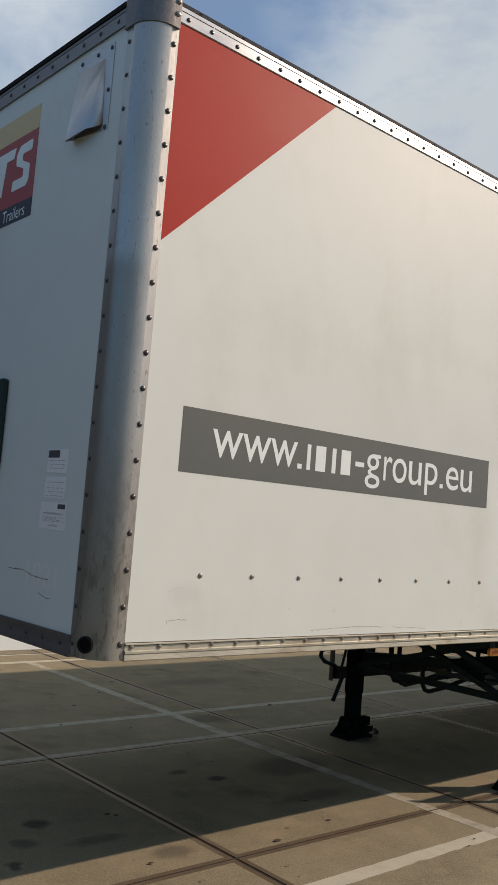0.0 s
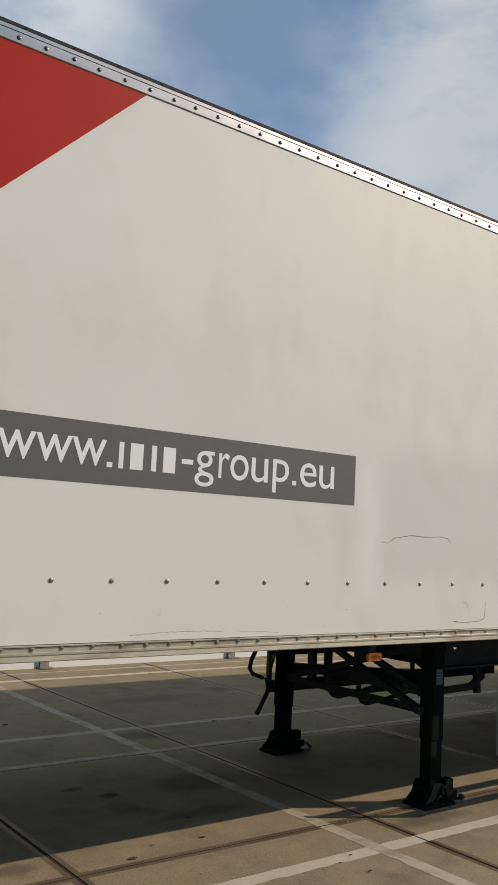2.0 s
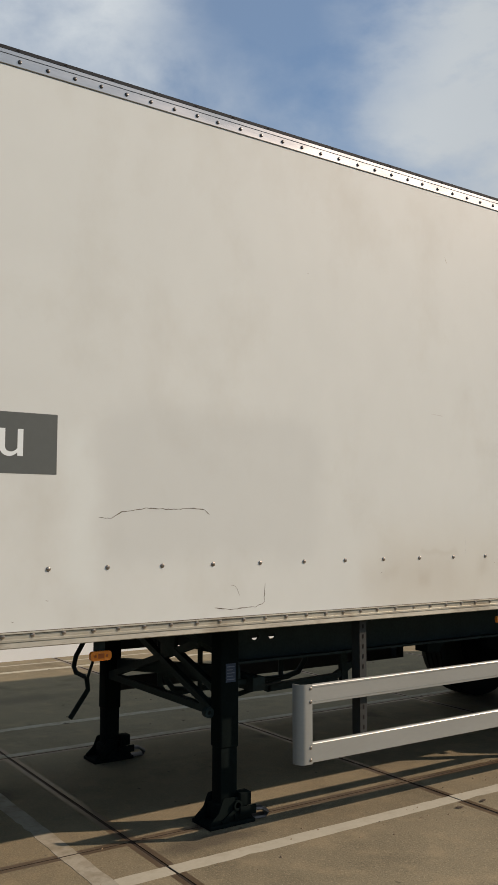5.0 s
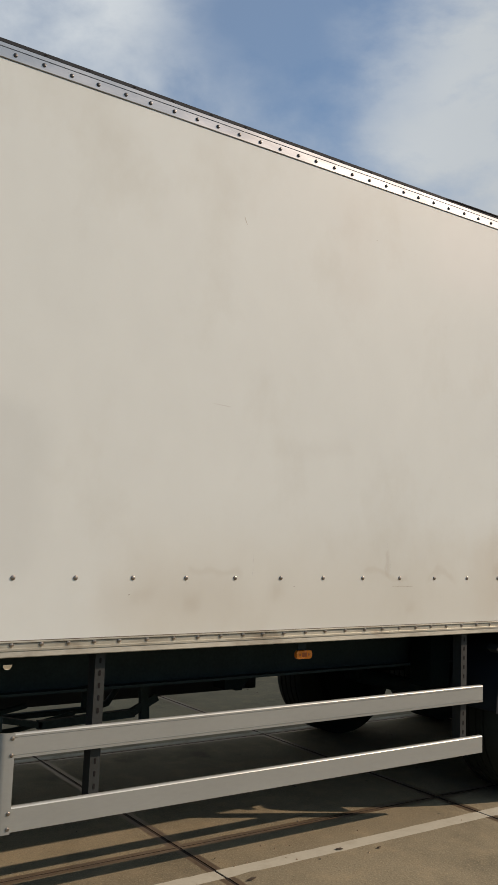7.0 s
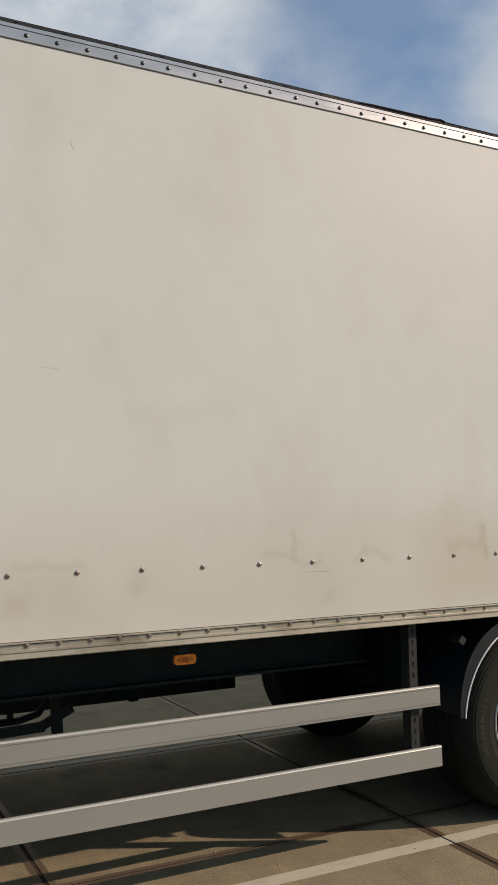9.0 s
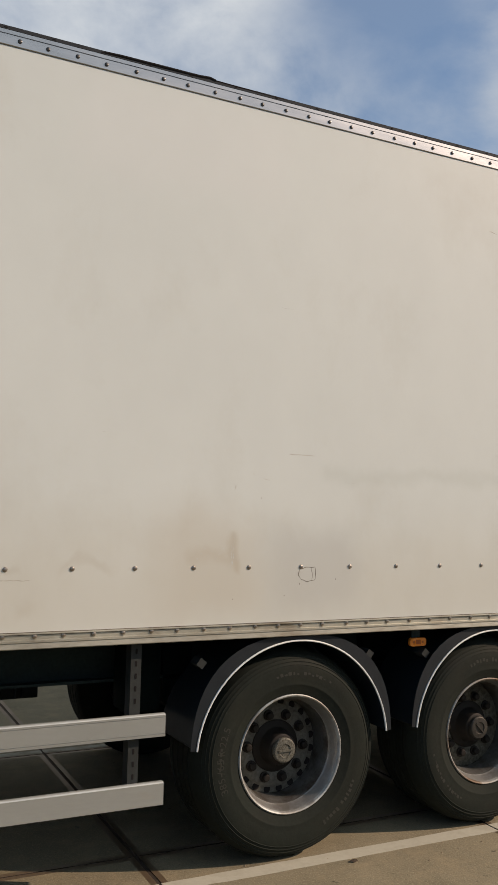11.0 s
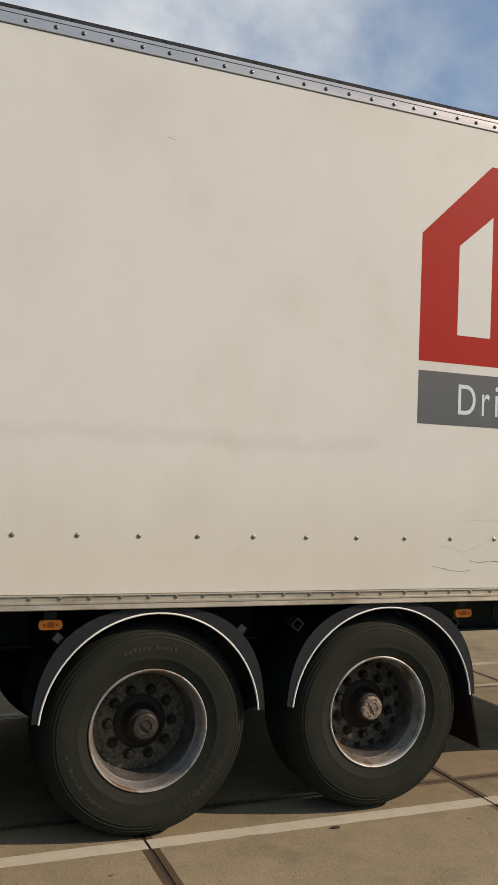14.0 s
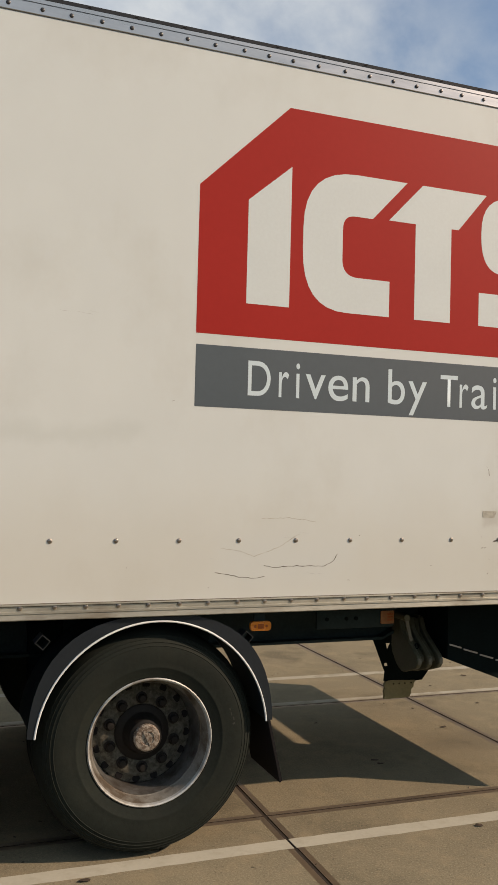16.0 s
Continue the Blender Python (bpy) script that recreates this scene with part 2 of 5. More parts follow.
STRIP = material("weathered_roof_strip", (0.03, 0.0365, 0.044), 0.7, 0.0, vary=0.2, scale=9, bump=0.0006, stretch=(0.3, 1, 1), spec=0.12)
ALU_LOW = material("grimy_aluminium", (0.441, 0.4542, 0.4016), 0.52, 0.8, vary=0.14, scale=7, fine=70, bump=0.001, stretch=(0.35, 1, 1),
                   dirt=(0.153, 0.1195, 0.07221, 0.8), dirt_scale=6, dirt_range=(0.5, 0.72))
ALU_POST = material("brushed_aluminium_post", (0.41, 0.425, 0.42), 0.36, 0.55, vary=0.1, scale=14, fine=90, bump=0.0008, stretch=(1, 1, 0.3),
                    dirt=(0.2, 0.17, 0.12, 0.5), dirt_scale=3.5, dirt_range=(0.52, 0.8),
                    # grime specks; the last two kinds thin out up to about z 2
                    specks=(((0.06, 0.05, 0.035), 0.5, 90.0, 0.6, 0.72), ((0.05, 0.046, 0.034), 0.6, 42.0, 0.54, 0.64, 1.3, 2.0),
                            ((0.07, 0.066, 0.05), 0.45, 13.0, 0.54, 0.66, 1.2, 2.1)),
                    # olive and darker below z 2.78 on the forward part, and again below 1.85
                    patches=((-0.4, 0.045, 0.9, 2.78, 0.05, (0.15, 0.15, 0.12), 0.5), (-0.4, 0.3, 0.9, 1.85, 0.3, (0.2, 0.2, 0.16), 0.25)))
# front top rail: darker and rougher than the metal of the side rails
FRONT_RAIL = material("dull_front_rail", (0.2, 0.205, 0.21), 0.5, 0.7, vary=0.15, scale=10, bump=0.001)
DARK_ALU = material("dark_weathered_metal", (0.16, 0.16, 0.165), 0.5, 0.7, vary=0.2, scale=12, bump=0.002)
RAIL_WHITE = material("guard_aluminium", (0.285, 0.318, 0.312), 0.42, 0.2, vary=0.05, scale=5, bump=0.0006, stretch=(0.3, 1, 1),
                      dirt=(0.3, 0.2968, 0.2514, 0.6), dirt_scale=6, dirt_range=(0.58, 0.8))
# paler metal that stands in for the sun's highlight on the guard rails
HIGHLIGHT_EDGE = material("pale_rail_highlight", (0.5, 0.555, 0.55), 0.35, 0.4, vary=0.12, scale=6, bump=0.0003, stretch=(0.3, 1, 1))
GRIME = material("dark_grime", (0.075, 0.062, 0.045), 0.8, vary=0.5, scale=5, fine=40, bump=0.0004, dirt=(0.2, 0.18, 0.145, 0.8),
                 dirt_scale=4, dirt_range=(0.45, 0.6), spec=0.2)
SEAL = material("black_seal", (0.014, 0.014, 0.015), 0.8, vary=0.2, bump=0.0005, spec=0.08)
CHASSIS = material("chassis_paint", (0.022, 0.0385, 0.04), 0.62, vary=0.25, scale=8, bump=0.001, dirt=(0.03, 0.034, 0.03, 0.5),
                   dirt_scale=5, dirt_range=(0.55, 0.85), spec=0.14)
LEG_PAINT = material("leg_paint", (0.0045, 0.0092, 0.0094), 0.8, vary=0.25, scale=8, bump=0.001, dirt=(0.006, 0.0095, 0.0088, 0.5), dirt_scale=6,
                     dirt_range=(0.55, 0.85), spec=0.06)
GUARD_PLASTIC = material("mudguard_plastic", (0.0085, 0.0145, 0.0205), 0.5, vary=0.15, scale=6, bump=0.0008, dirt=(0.018, 0.026, 0.029, 0.45),
                         dirt_scale=4, dirt_range=(0.52, 0.8), spec=0.35)
TRIM = material("pale_trim", (0.72, 0.7915, 0.7997), 0.4, vary=0.1, bump=0.0003)
RUBBER = material("tyre_rubber", (0.0102, 0.0152, 0.0125), 0.8, vary=0.3, scale=7, fine=60, bump=0.0012, dirt=(0.0225, 0.026, 0.019, 0.6),
                  dirt_scale=4, dirt_range=(0.45, 0.85), spec=0.22)
TYRE_MARK = material("raised_tyre_lettering", (0.0175, 0.0215, 0.0175), 0.76, vary=0.2, bump=0.0004)
RIM = material("wheel_alloy", (0.31, 0.33, 0.33), 0.4, 0.7, vary=0.15, scale=12, bump=0.0012, dirt=(0.13, 0.12, 0.1, 0.6),
               dirt_scale=6, dirt_range=(0.54, 0.68))
RIM_DIRTY = material("rust_stained_alloy", (0.26, 0.265, 0.24), 0.5, 0.5, vary=0.25, scale=14, bump=0.0012, dirt=(0.075, 0.056, 0.036, 0.85),
                     dirt_scale=7, dirt_range=(0.45, 0.6))
BARREL = material("grimy_barrel", (0.2, 0.21, 0.205), 0.42, 0.75, vary=0.25, scale=14, bump=0.0012, dirt=(0.072, 0.05688, 0.0418, 0.8),
                  dirt_scale=8, dirt_range=(0.45, 0.65), spec=0.3)
HUB = material("dirty_hub_metal", (0.14, 0.145, 0.1296), 0.7, 0.1, vary=0.25, scale=30, bump=0.002, dirt=(0.049, 0.04884, 0.04104, 0.6),
               dirt_scale=55, dirt_range=(0.45, 0.7), spec=0.3, per_object=0.25)
HUB_GREY = material("scratched_hub_cap", (0.084, 0.09, 0.0782), 0.6, 0.2, vary=0.35, scale=40, bump=0.002, dirt=(0.04, 0.0378, 0.02944, 0.85),
                    dirt_scale=110, dirt_range=(0.47, 0.58), per_object=0.45)
RIM_EDGE = material("worn_rim_edge", (0.52, 0.5731, 0.5774), 0.5, 0.35, vary=0.2, scale=20, bump=0.0006, dirt=(0.18, 0.17, 0.145, 0.7),
                    dirt_scale=7, dirt_range=(0.46, 0.6), per_object=0.3)
RUSTY_EDGE = material("rusty_rim_edge", (0.31, 0.335, 0.33), 0.55, 0.3, vary=0.25, scale=16, bump=0.001, dirt=(0.1, 0.06, 0.03, 0.9),
                      dirt_scale=4, dirt_range=(0.47, 0.6), spec=0.35)
GRIMY_DISC = material("grimy_wheel_disc", (0.108, 0.1095, 0.091), 0.75, 0.1, vary=0.3, scale=30, bump=0.0025, dirt=(0.0324, 0.03108, 0.0238, 0.75),
                      dirt_scale=48, dirt_range=(0.43, 0.62), spec=0.25)
CAP_DARK = material("oily_hub_cap", (0.024, 0.02496, 0.02244), 0.55, 0.2, vary=0.35, scale=40, bump=0.002, dirt=(0.054, 0.0544, 0.0462, 0.7),
                    dirt_scale=60, dirt_range=(0.52, 0.64))
CAP_PALE = material("speckled_hub_cap", (0.27, 0.255, 0.22), 0.6, 0.2, vary=0.3, scale=40, bump=0.002, dirt=(0.09, 0.065, 0.045, 0.9),
                    dirt_scale=75, dirt_range=(0.46, 0.56))
HUB_DARK = material("greasy_black_hub", (0.012, 0.0115, 0.0105), 0.6, vary=0.3, scale=20, bump=0.001, spec=0.25)
POST_STEEL = material("dull_post_steel", (0.0185, 0.0255, 0.027), 0.65, 0.2, vary=0.25, scale=25, bump=0.001)
GALV = material("galvanised_steel", (0.34, 0.34, 0.33), 0.5, 0.8, vary=0.2, scale=25, bump=0.001)
RIVET_DARK = material("dull_rivet", (0.075, 0.075, 0.075), 0.4, 0.8, vary=0.2, scale=40, bump=0.0003)
RIVET = material("rivet_steel", (0.3, 0.28, 0.25), 0.3, 0.9, vary=0.2, scale=40, bump=0.0003)
AMBER = material("amber_lens", (0.72, 0.24, 0.032), 0.25, vary=0.1, scale=40, bump=0.0008)
AMBER_MARK = material("amber_lens_dark", (0.34, 0.085, 0.012), 0.3, vary=0.1, bump=0.0003)
REFLECTOR = material("faded_orange_reflector", (0.33, 0.14, 0.045), 0.4, vary=0.2, scale=60, bump=0.0006)
PAPER = material("paper_sheet", (0.72, 0.7607, 0.777), 0.7, vary=0.04, bump=0.0003)
FAINT_INK = material("grey_print", (0.3, 0.31, 0.33), 0.6, vary=0.1, bump=0)
INK = material("dark_ink", (0.06, 0.06, 0.07), 0.6, vary=0.05, bump=0)
GHOST = material("faint_ghost_marks", (0.68, 0.69, 0.68), 0.5, vary=0.03, bump=0)
CRACK = material("crack_line", (0.09, 0.078, 0.06), 0.8, vary=0.2, bump=0)
SCUFF = material("grey_scuff", (0.5, 0.5508, 0.5465), 0.7, vary=0.2, scale=30, bump=0)
SCUFF_DARK = material("dull_tape", (0.37, 0.3793, 0.3313), 0.8, vary=0.3, scale=60, bump=0)
CHOCK = material("chock_plastic", (0.08, 0.083, 0.053), 0.5, vary=0.2, scale=20, bump=0.001, dirt=(0.1, 0.09, 0.065, 0.6), dirt_scale=9,
                 dirt_range=(0.5, 0.75), spec=0.3)
# brown of the far guard end: stain and shade in one colour
SHADED_BROWN = material("stained_shaded_steel", (0.07, 0.06, 0.045), 0.7, vary=0.3, scale=20, bump=0.001)
PALE_CHOCK = material("pale_chock_plastic", (0.13, 0.13, 0.1), 0.6, vary=0.3, scale=50, bump=0.001, spec=0.3)
PLATE = material("dusty_plate", (0.26, 0.235, 0.12), 0.75, vary=0.2, scale=25, bump=0.001)
LABEL_PRINT = material("faded_print", (0.14, 0.18, 0.24), 0.6, vary=0.15, bump=0)
LABEL_BLUE = material("faded_blue_label", (0.0325, 0.0585, 0.1054), 0.6, vary=0.15, scale=30, bump=0.0002)
OIL, DAMP, PALE = (0.045, 0.042, 0.035), (0.09, 0.083, 0.063), (0.24, 0.206, 0.147)
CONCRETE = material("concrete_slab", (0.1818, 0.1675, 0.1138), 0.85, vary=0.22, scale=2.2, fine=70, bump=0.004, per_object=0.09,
                    dirt=(0.09085, 0.08647, 0.05848, 0.7), dirt_scale=1.6, dirt_range=(0.5, 0.74), spec=0.3,
                    specks=(((0.3157, 0.2918, 0.1999), 0.6, 105.0, 0.53, 0.68), ((0.0479, 0.04438, 0.03136), 0.7, 70.0, 0.59, 0.72),
                            ((0.2582, 0.227, 0.1459), 0.5, 5.0, 0.5, 0.7), ((0.05737, 0.05403, 0.03899), 0.55, 1.1, 0.6, 0.7),
                            ((0.03358, 0.03234, 0.02374), 0.75, 9.0, 0.7, 0.74), ((0.3389, 0.2767, 0.1771), 0.22, 46.0, 0.55, 0.66), ((0.05974, 0.04915, 0.03349), 0.28, 38.0, 0.6, 0.7)),
                    spills=((2.75, 1.63, 0.3, 0.2, 0.35, OIL, 0.6), (0.62, 1.42, 0.06, 0.07, 0.5, OIL, 0.8), (0.78, 1.06, 0.17, 0.06, 0.5, OIL, 0.5),
                            (0.25, 0.95, 0.035, 0.05, 0.5, OIL, 0.85), (0.42, 1.2, 0.07, 0.06, 0.5, DAMP, 0.8), (1.91, 1.86, 0.07, 0.05, 0.5, OIL, 0.7),
                            (2.08, 1.64, 0.07, 0.05, 0.4, OIL, 0.9), (1.03, 0.72, 0.11, 0.07, 0.6, DAMP, 0.8), (4.1, 4.45, 0.5, 0.16, 0.6, DAMP, 0.6),
                            (3.12, 3.04, 0.26, 0.13, 0.5, OIL, 0.6), (2.38, 1.04, 0.28, 0.07, 0.6, OIL, 0.5), (3.62, 0.25, 0.3, 0.1, 0.5, OIL, 0.6),
                            (13.1, 1.2, 0.35, 0.2, 0.7, DAMP, 0.4), (12.9, -0.5, 0.5, 0.2, 0.8, PALE, 0.5)))
EDGE_STEEL = material("slab_steel_edge", (0.115, 0.09, 0.058), 0.42, 0.15, vary=0.2, scale=9, bump=0.0006, dirt=(0.06, 0.048, 0.034, 0.6),
                      dirt_scale=2.2, dirt_range=(0.45, 0.65), spec=0.45)
JOINT = material("joint_dirt", (0.026, 0.019, 0.013), 0.9, vary=0.3, scale=12, bump=0.004)
LINE = material("worn_road_paint", (0.399, 0.4025, 0.3333), 0.7, vary=0.08, scale=5, fine=50, bump=0.001, dirt=(0.285, 0.2781, 0.2199, 0.45),
                dirt_scale=10, dirt_range=(0.47, 0.66), spec=0.3)
LINE_WORN = material("faded_road_paint", (0.3248, 0.3248, 0.2703), 0.75, vary=0.12, scale=5, fine=50, bump=0.001, dirt=(0.1904, 0.1785, 0.1271, 0.85),
                     dirt_scale=7, dirt_range=(0.45, 0.68), spec=0.3)
FACADE = material("white_cladding", (0.68, 0.7805, 0.8454), 0.7, vary=0.03, scale=2, bump=0.0005)
BOUNCE_WALL = material("pale_bounce_wall", (0.27, 0.31, 0.3), 0.7, vary=0.04, scale=2, bump=0.0005)
SHADE_WALL = material("dark_wall", (0.036, 0.039, 0.045), 0.85, vary=0.2, scale=3, bump=0.004)
CRUMB = material("tan_crumb", (0.26, 0.21, 0.14), 0.9, vary=0.35, scale=60, bump=0.001)
DEBRIS = material("dead_leaf", (0.04, 0.029, 0.019), 0.85, vary=0.3, scale=40, bump=0.001)


# ---- mesh tools ----
def finish(name, bm, mats, parent=None, label="", smooth=35):
    bmesh.ops.recalc_face_normals(bm, faces=bm.faces)
    me = bpy.data.meshes.new(name)
    bm.to_mesh(me)
    bm.free()
    for m in (mats if isinstance(mats, (list, tuple)) else [mats]):
        me.materials.append(m)
    if smooth:
        me.shade_smooth()
        me.set_sharp_from_angle(angle=radians(smooth))
    ob = new(name, me)
    ob.parent = parent
    if label:
        tagged(ob, label)
    return ob


part = finish


def piece(name, me, parent, loc, rot=(0, 0, 0), scale=(1, 1, 1)):
    ob = new(name, me)
    ob.parent = parent
    ob.location, ob.rotation_euler, ob.scale = loc, rot, scale
    return ob


def mesh_only(name, bm, mats, smooth=35):
    ob = finish(name, bm, mats, smooth=smooth)
    me = ob.data
    bpy.data.objects.remove(ob)
    return me


def box(bm, x0, x1, y0, y1, z0, z1, bevel=0.0, seg=2, mat=0):
    got = bmesh.ops.create_cube(bm, size=1, matrix=Matrix.LocRotScale(((x0 + x1) / 2, (y0 + y1) / 2, (z0 + z1) / 2), None,
                                                                    (abs(x1 - x0), abs(y1 - y0), abs(z1 - z0))))
    vs = got["verts"]
    faces = {f for v in vs for f in v.link_faces}
    if bevel:
        r = bmesh.ops.bevel(bm, geom=list({e for v in vs for e in v.link_edges}), offset=bevel, segments=seg, affect="EDGES", profile=0.5)
        faces = set(r["faces"]) | {f for f in faces if f.is_valid}
        vs = list({v for f in faces for v in f.verts})
    for f in faces:
        f.material_index = mat
    return vs


def prism(bm, pts, to3, depth, mat=0):
    """A flat outline pushed along its normal: to3(a, b, d) places it."""
    front = [bm.verts.new(to3(a, b, 0)) for a, b in pts]
    back = [bm.verts.new(to3(a, b, depth)) for a, b in pts]
    fs = [bm.faces.new(front), bm.faces.new(back[::-1])]
    for i in range(len(pts)):
        j = (i + 1) % len(pts)
        fs.append(bm.faces.new((front[i], back[i], back[j], front[j])))
    for f in fs:
        f.material_index = mat


def extrude(bm, profile, axis, a, b, mat=0):
    """A closed profile drawn out along x (profile y, z), y (x, z) or z (x, y)."""
    def at(p, q, s):
        return {"x": (s, p, q), "y": (p, s, q), "z": (p, q, s)}[axis]
    prism(bm, profile, lambda p, q, d: at(p, q, a + d), b - a, mat)


def lathe(bm, profile, seg=48, mat=0, close=False):
    """A profile of (radius, y) turned about the y axis."""
    rings = []
    for r, y in profile:
        rings.append([bm.verts.new((r * math.cos(2 * math.pi * i / seg), y, r * math.sin(2 * math.pi * i / seg))) for i in range(seg)])
    pairs = list(zip(rings, rings[1:])) + ([(rings[-1], rings[0])] if close else [])
    for p, q in pairs:
        for i in range(seg):
            j = (i + 1) % seg
            bm.faces.new((p[i], p[j], q[j], q[i])).material_index = mat
    if not close:
        for ring, flip in ((rings[0], 1), (rings[-1], -1)):
            if Vector(ring[0].co - ring[seg // 2].co).length > 1e-4:
                bm.faces.new(ring[::flip]).material_index = mat


def tube(bm, pts, r, seg=10, mat=0, flat=1.0):
    """A round bar along a polyline, with capped ends."""
    pts = [Vector(p) for p in pts]
    rings = []
    for i, p in enumerate(pts):
        d = (pts[min(i + 1, len(pts) - 1)] - pts[max(i - 1, 0)]).normalized()
        u = d.cross(Vector((0, 1, 0.13))).normalized()
        v = d.cross(u)
        rings.append([bm.verts.new(p + r * (math.cos(2 * math.pi * k / seg) * u + flat * math.sin(2 * math.pi * k / seg) * v)) for k in range(seg)])
    for p, q in zip(rings, rings[1:]):
        for k in range(seg):
            j = (k + 1) % seg
            bm.faces.new((p[k], p[j], q[j], q[k])).material_index = mat
    bm.faces.new(rings[0]).material_index = mat
    bm.faces.new(rings[-1][::-1]).material_index = mat


def beam(bm, a, b, w, h, mat=0):
    """A rectangular bar from a to b."""
    a, b = Vector(a), Vector(b)
    d = (b - a).normalized()
    u = d.cross(Vector((0, 0, 1)))
    u = (u if u.length > 1e-3 else Vector((1, 0, 0))).normalized()
    v = u.cross(d)
    vs = [[bm.verts.new(p + s * w / 2 * u + t * h / 2 * v) for s, t in ((-1, -1), (1, -1), (1, 1), (-1, 1))] for p in (a, b)]
    for k in range(4):
        j = (k + 1) % 4
        bm.faces.new((vs[0][k], vs[0][j], vs[1][j], vs[1][k])).material_index = mat
    bm.faces.new(vs[0][::-1]).material_index = mat
    bm.faces.new(vs[1]).material_index = mat


def rounded(pts, r, seg=6):
    """An outline with its corners rounded; r is one radius or one for each corner."""
    out, n = [], len(pts)
    for i, p in enumerate(pts):
        rad = r[i] if isinstance(r, (list, tuple)) else r
        p = Vector(p)
        if rad <= 0:
            out.append(tuple(p))
            continue
        a, b = (Vector(pts[i - 1]) - p), (Vector(pts[(i + 1) % n]) - p)
        s, e = p + a.normalized() * min(rad, a.length / 2), p + b.normalized() * min(rad, b.length / 2)
        for k in range(seg + 1):
            t = k / seg
            out.append(tuple((1 - t) ** 2 * s + 2 * t * (1 - t) * p + t * t * e))
    return out


SIDE = lambda off: (lambda a, b, d: (a, off - d, b))          # outlines on the near side: x, z
FRONT = lambda off: (lambda a, b, d: (off - d, a, b))         # outlines on the front: y, z


def lettering(text, parent, name, x0, x1, z0, z1, mat, place, label=""):
    """Flat lettering that fills the box x0..x1, z0..z1, laid on by place(a, b)."""
    cu = bpy.data.curves.new(name, "FONT")
    cu.body, cu.resolution_u, cu.extrude = text, 7, 0.0
    cu.offset = 0.001
    tmp = new("lettering_source", cu)
    bpy.context.view_layer.update()
    me = bpy.data.meshes.new_from_object(tmp.evaluated_get(bpy.context.evaluated_depsgraph_get()))
    bpy.data.objects.remove(tmp)
    xs, ys = [v.co.x for v in me.vertices], [v.co.y for v in me.vertices]
    lo, hi, bo, to = min(xs), max(xs), min(ys), max(ys)
    for v in me.vertices:
        a = x0 + (v.co.x - lo) / (hi - lo) * (x1 - x0)
        b = z0 + (v.co.y - bo) / (to - bo) * (z1 - z0)
        v.co = place(a, b)
    me.materials.clear()
    me.materials.append(mat)
    ob = new(name, me)
    ob.parent = parent
    return tagged(ob, label)


# ---- ground ----
bm = bmesh.new()
for a, b, c, d in ((-900, 900, -900, 900),):
    bm.faces.new([bm.verts.new(p) for p in ((a, c, -0.004), (b, c, -0.004), (b, d, -0.004), (a, d, -0.004))])
tagged(finish("ground", bm, JOINT, smooth=0), "brown dirt bed under the concrete slabs", "ground", kind="structure")

# painted lines of the yard, 3 mm proud
def line_marking(x0, x1, y0, y1, label, top=0.0007, turn=0.0, paint=LINE):
    """A painted line with worn edges, broken where it crosses the slab joints."""
    b = bmesh.new()
    along_x = (x1 - x0) > (y1 - y0)
    lo, hi = (x0, x1) if along_x else (y0, y1)
    mid = (y0 + y1) / 2 if along_x else (x0 + x1) / 2
    if along_x:
        cuts = [1.26 + 2.01 * k - (mid * GRID_TURN if not turn else 0) for k in range(-10, 16)]
    else:
        cuts = [0.505 + 2.0 * k + mid * GRID_TURN for k in range(-5, 2)]
    cuts = [lo] + [c for c in cuts if lo < c < hi] + [hi]
    rnd = random.Random(int(x0 * 31 + y0 * 17))
    for p0, p1 in zip(cuts, cuts[1:]):
        p0, p1 = p0 + 0.007, p1 - 0.007
        n = max(2, int((p1 - p0) / 0.07))
        rows = []
        for i in range(n + 1):
            t = p0 + (p1 - p0) * i / n
            bite = rnd.random() < 0.06
            j0, j1 = rnd.uniform(-0.003, 0.003) + (0.012 if bite else 0), rnd.uniform(-0.003, 0.003)
            p = ((t, y0 + j0), (t, y1 + j1)) if along_x else ((x0 + j0, t), (x1 + j1, t))
            rows.append([b.verts.new((*q, z)) for q in p for z in (-0.002, top)])
        for r, s in zip(rows, rows[1:]):
            for k, l in ((1, 3), (3, 2), (2, 0), (0, 1)):
                b.faces.new((r[k], r[l], s[l], s[k]))
        b.faces.new((rows[0][0], rows[0][1], rows[0][3], rows[0][2]))
        b.faces.new((rows[-1][0], rows[-1][1], rows[-1][3], rows[-1][2]))
    ob = tagged(finish("line_marking", b, paint, smooth=0), label, "road marking", kind="structure")
    ob.rotation_euler.z = turn
    return ob


GRID_TURN = -0.012
line_marking(-12, 26, -0.042, 0.064, "worn white painted line across concrete slabs")
line_marking(-12, 26, 3.305, 3.4, "faded white painted line across concrete slabs", turn=GRID_TURN, paint=LINE_WORN)
line_marking(-12, 26, 2.53, 2.6, "narrow faded white line beside a slab joint", turn=GRID_TURN, paint=LINE_WORN)
line_marking(-12, 26, 5.93, 6.03, "white painted line in front of the facade")
line_marking(-12, 26, 6.41, 6.45, "thin white painted line at the foot of the facade")
line_marking(2.87, 2.975, -8.0, 5.93, "faded white painted cross line on concrete", 0.0009, paint=LINE_WORN)

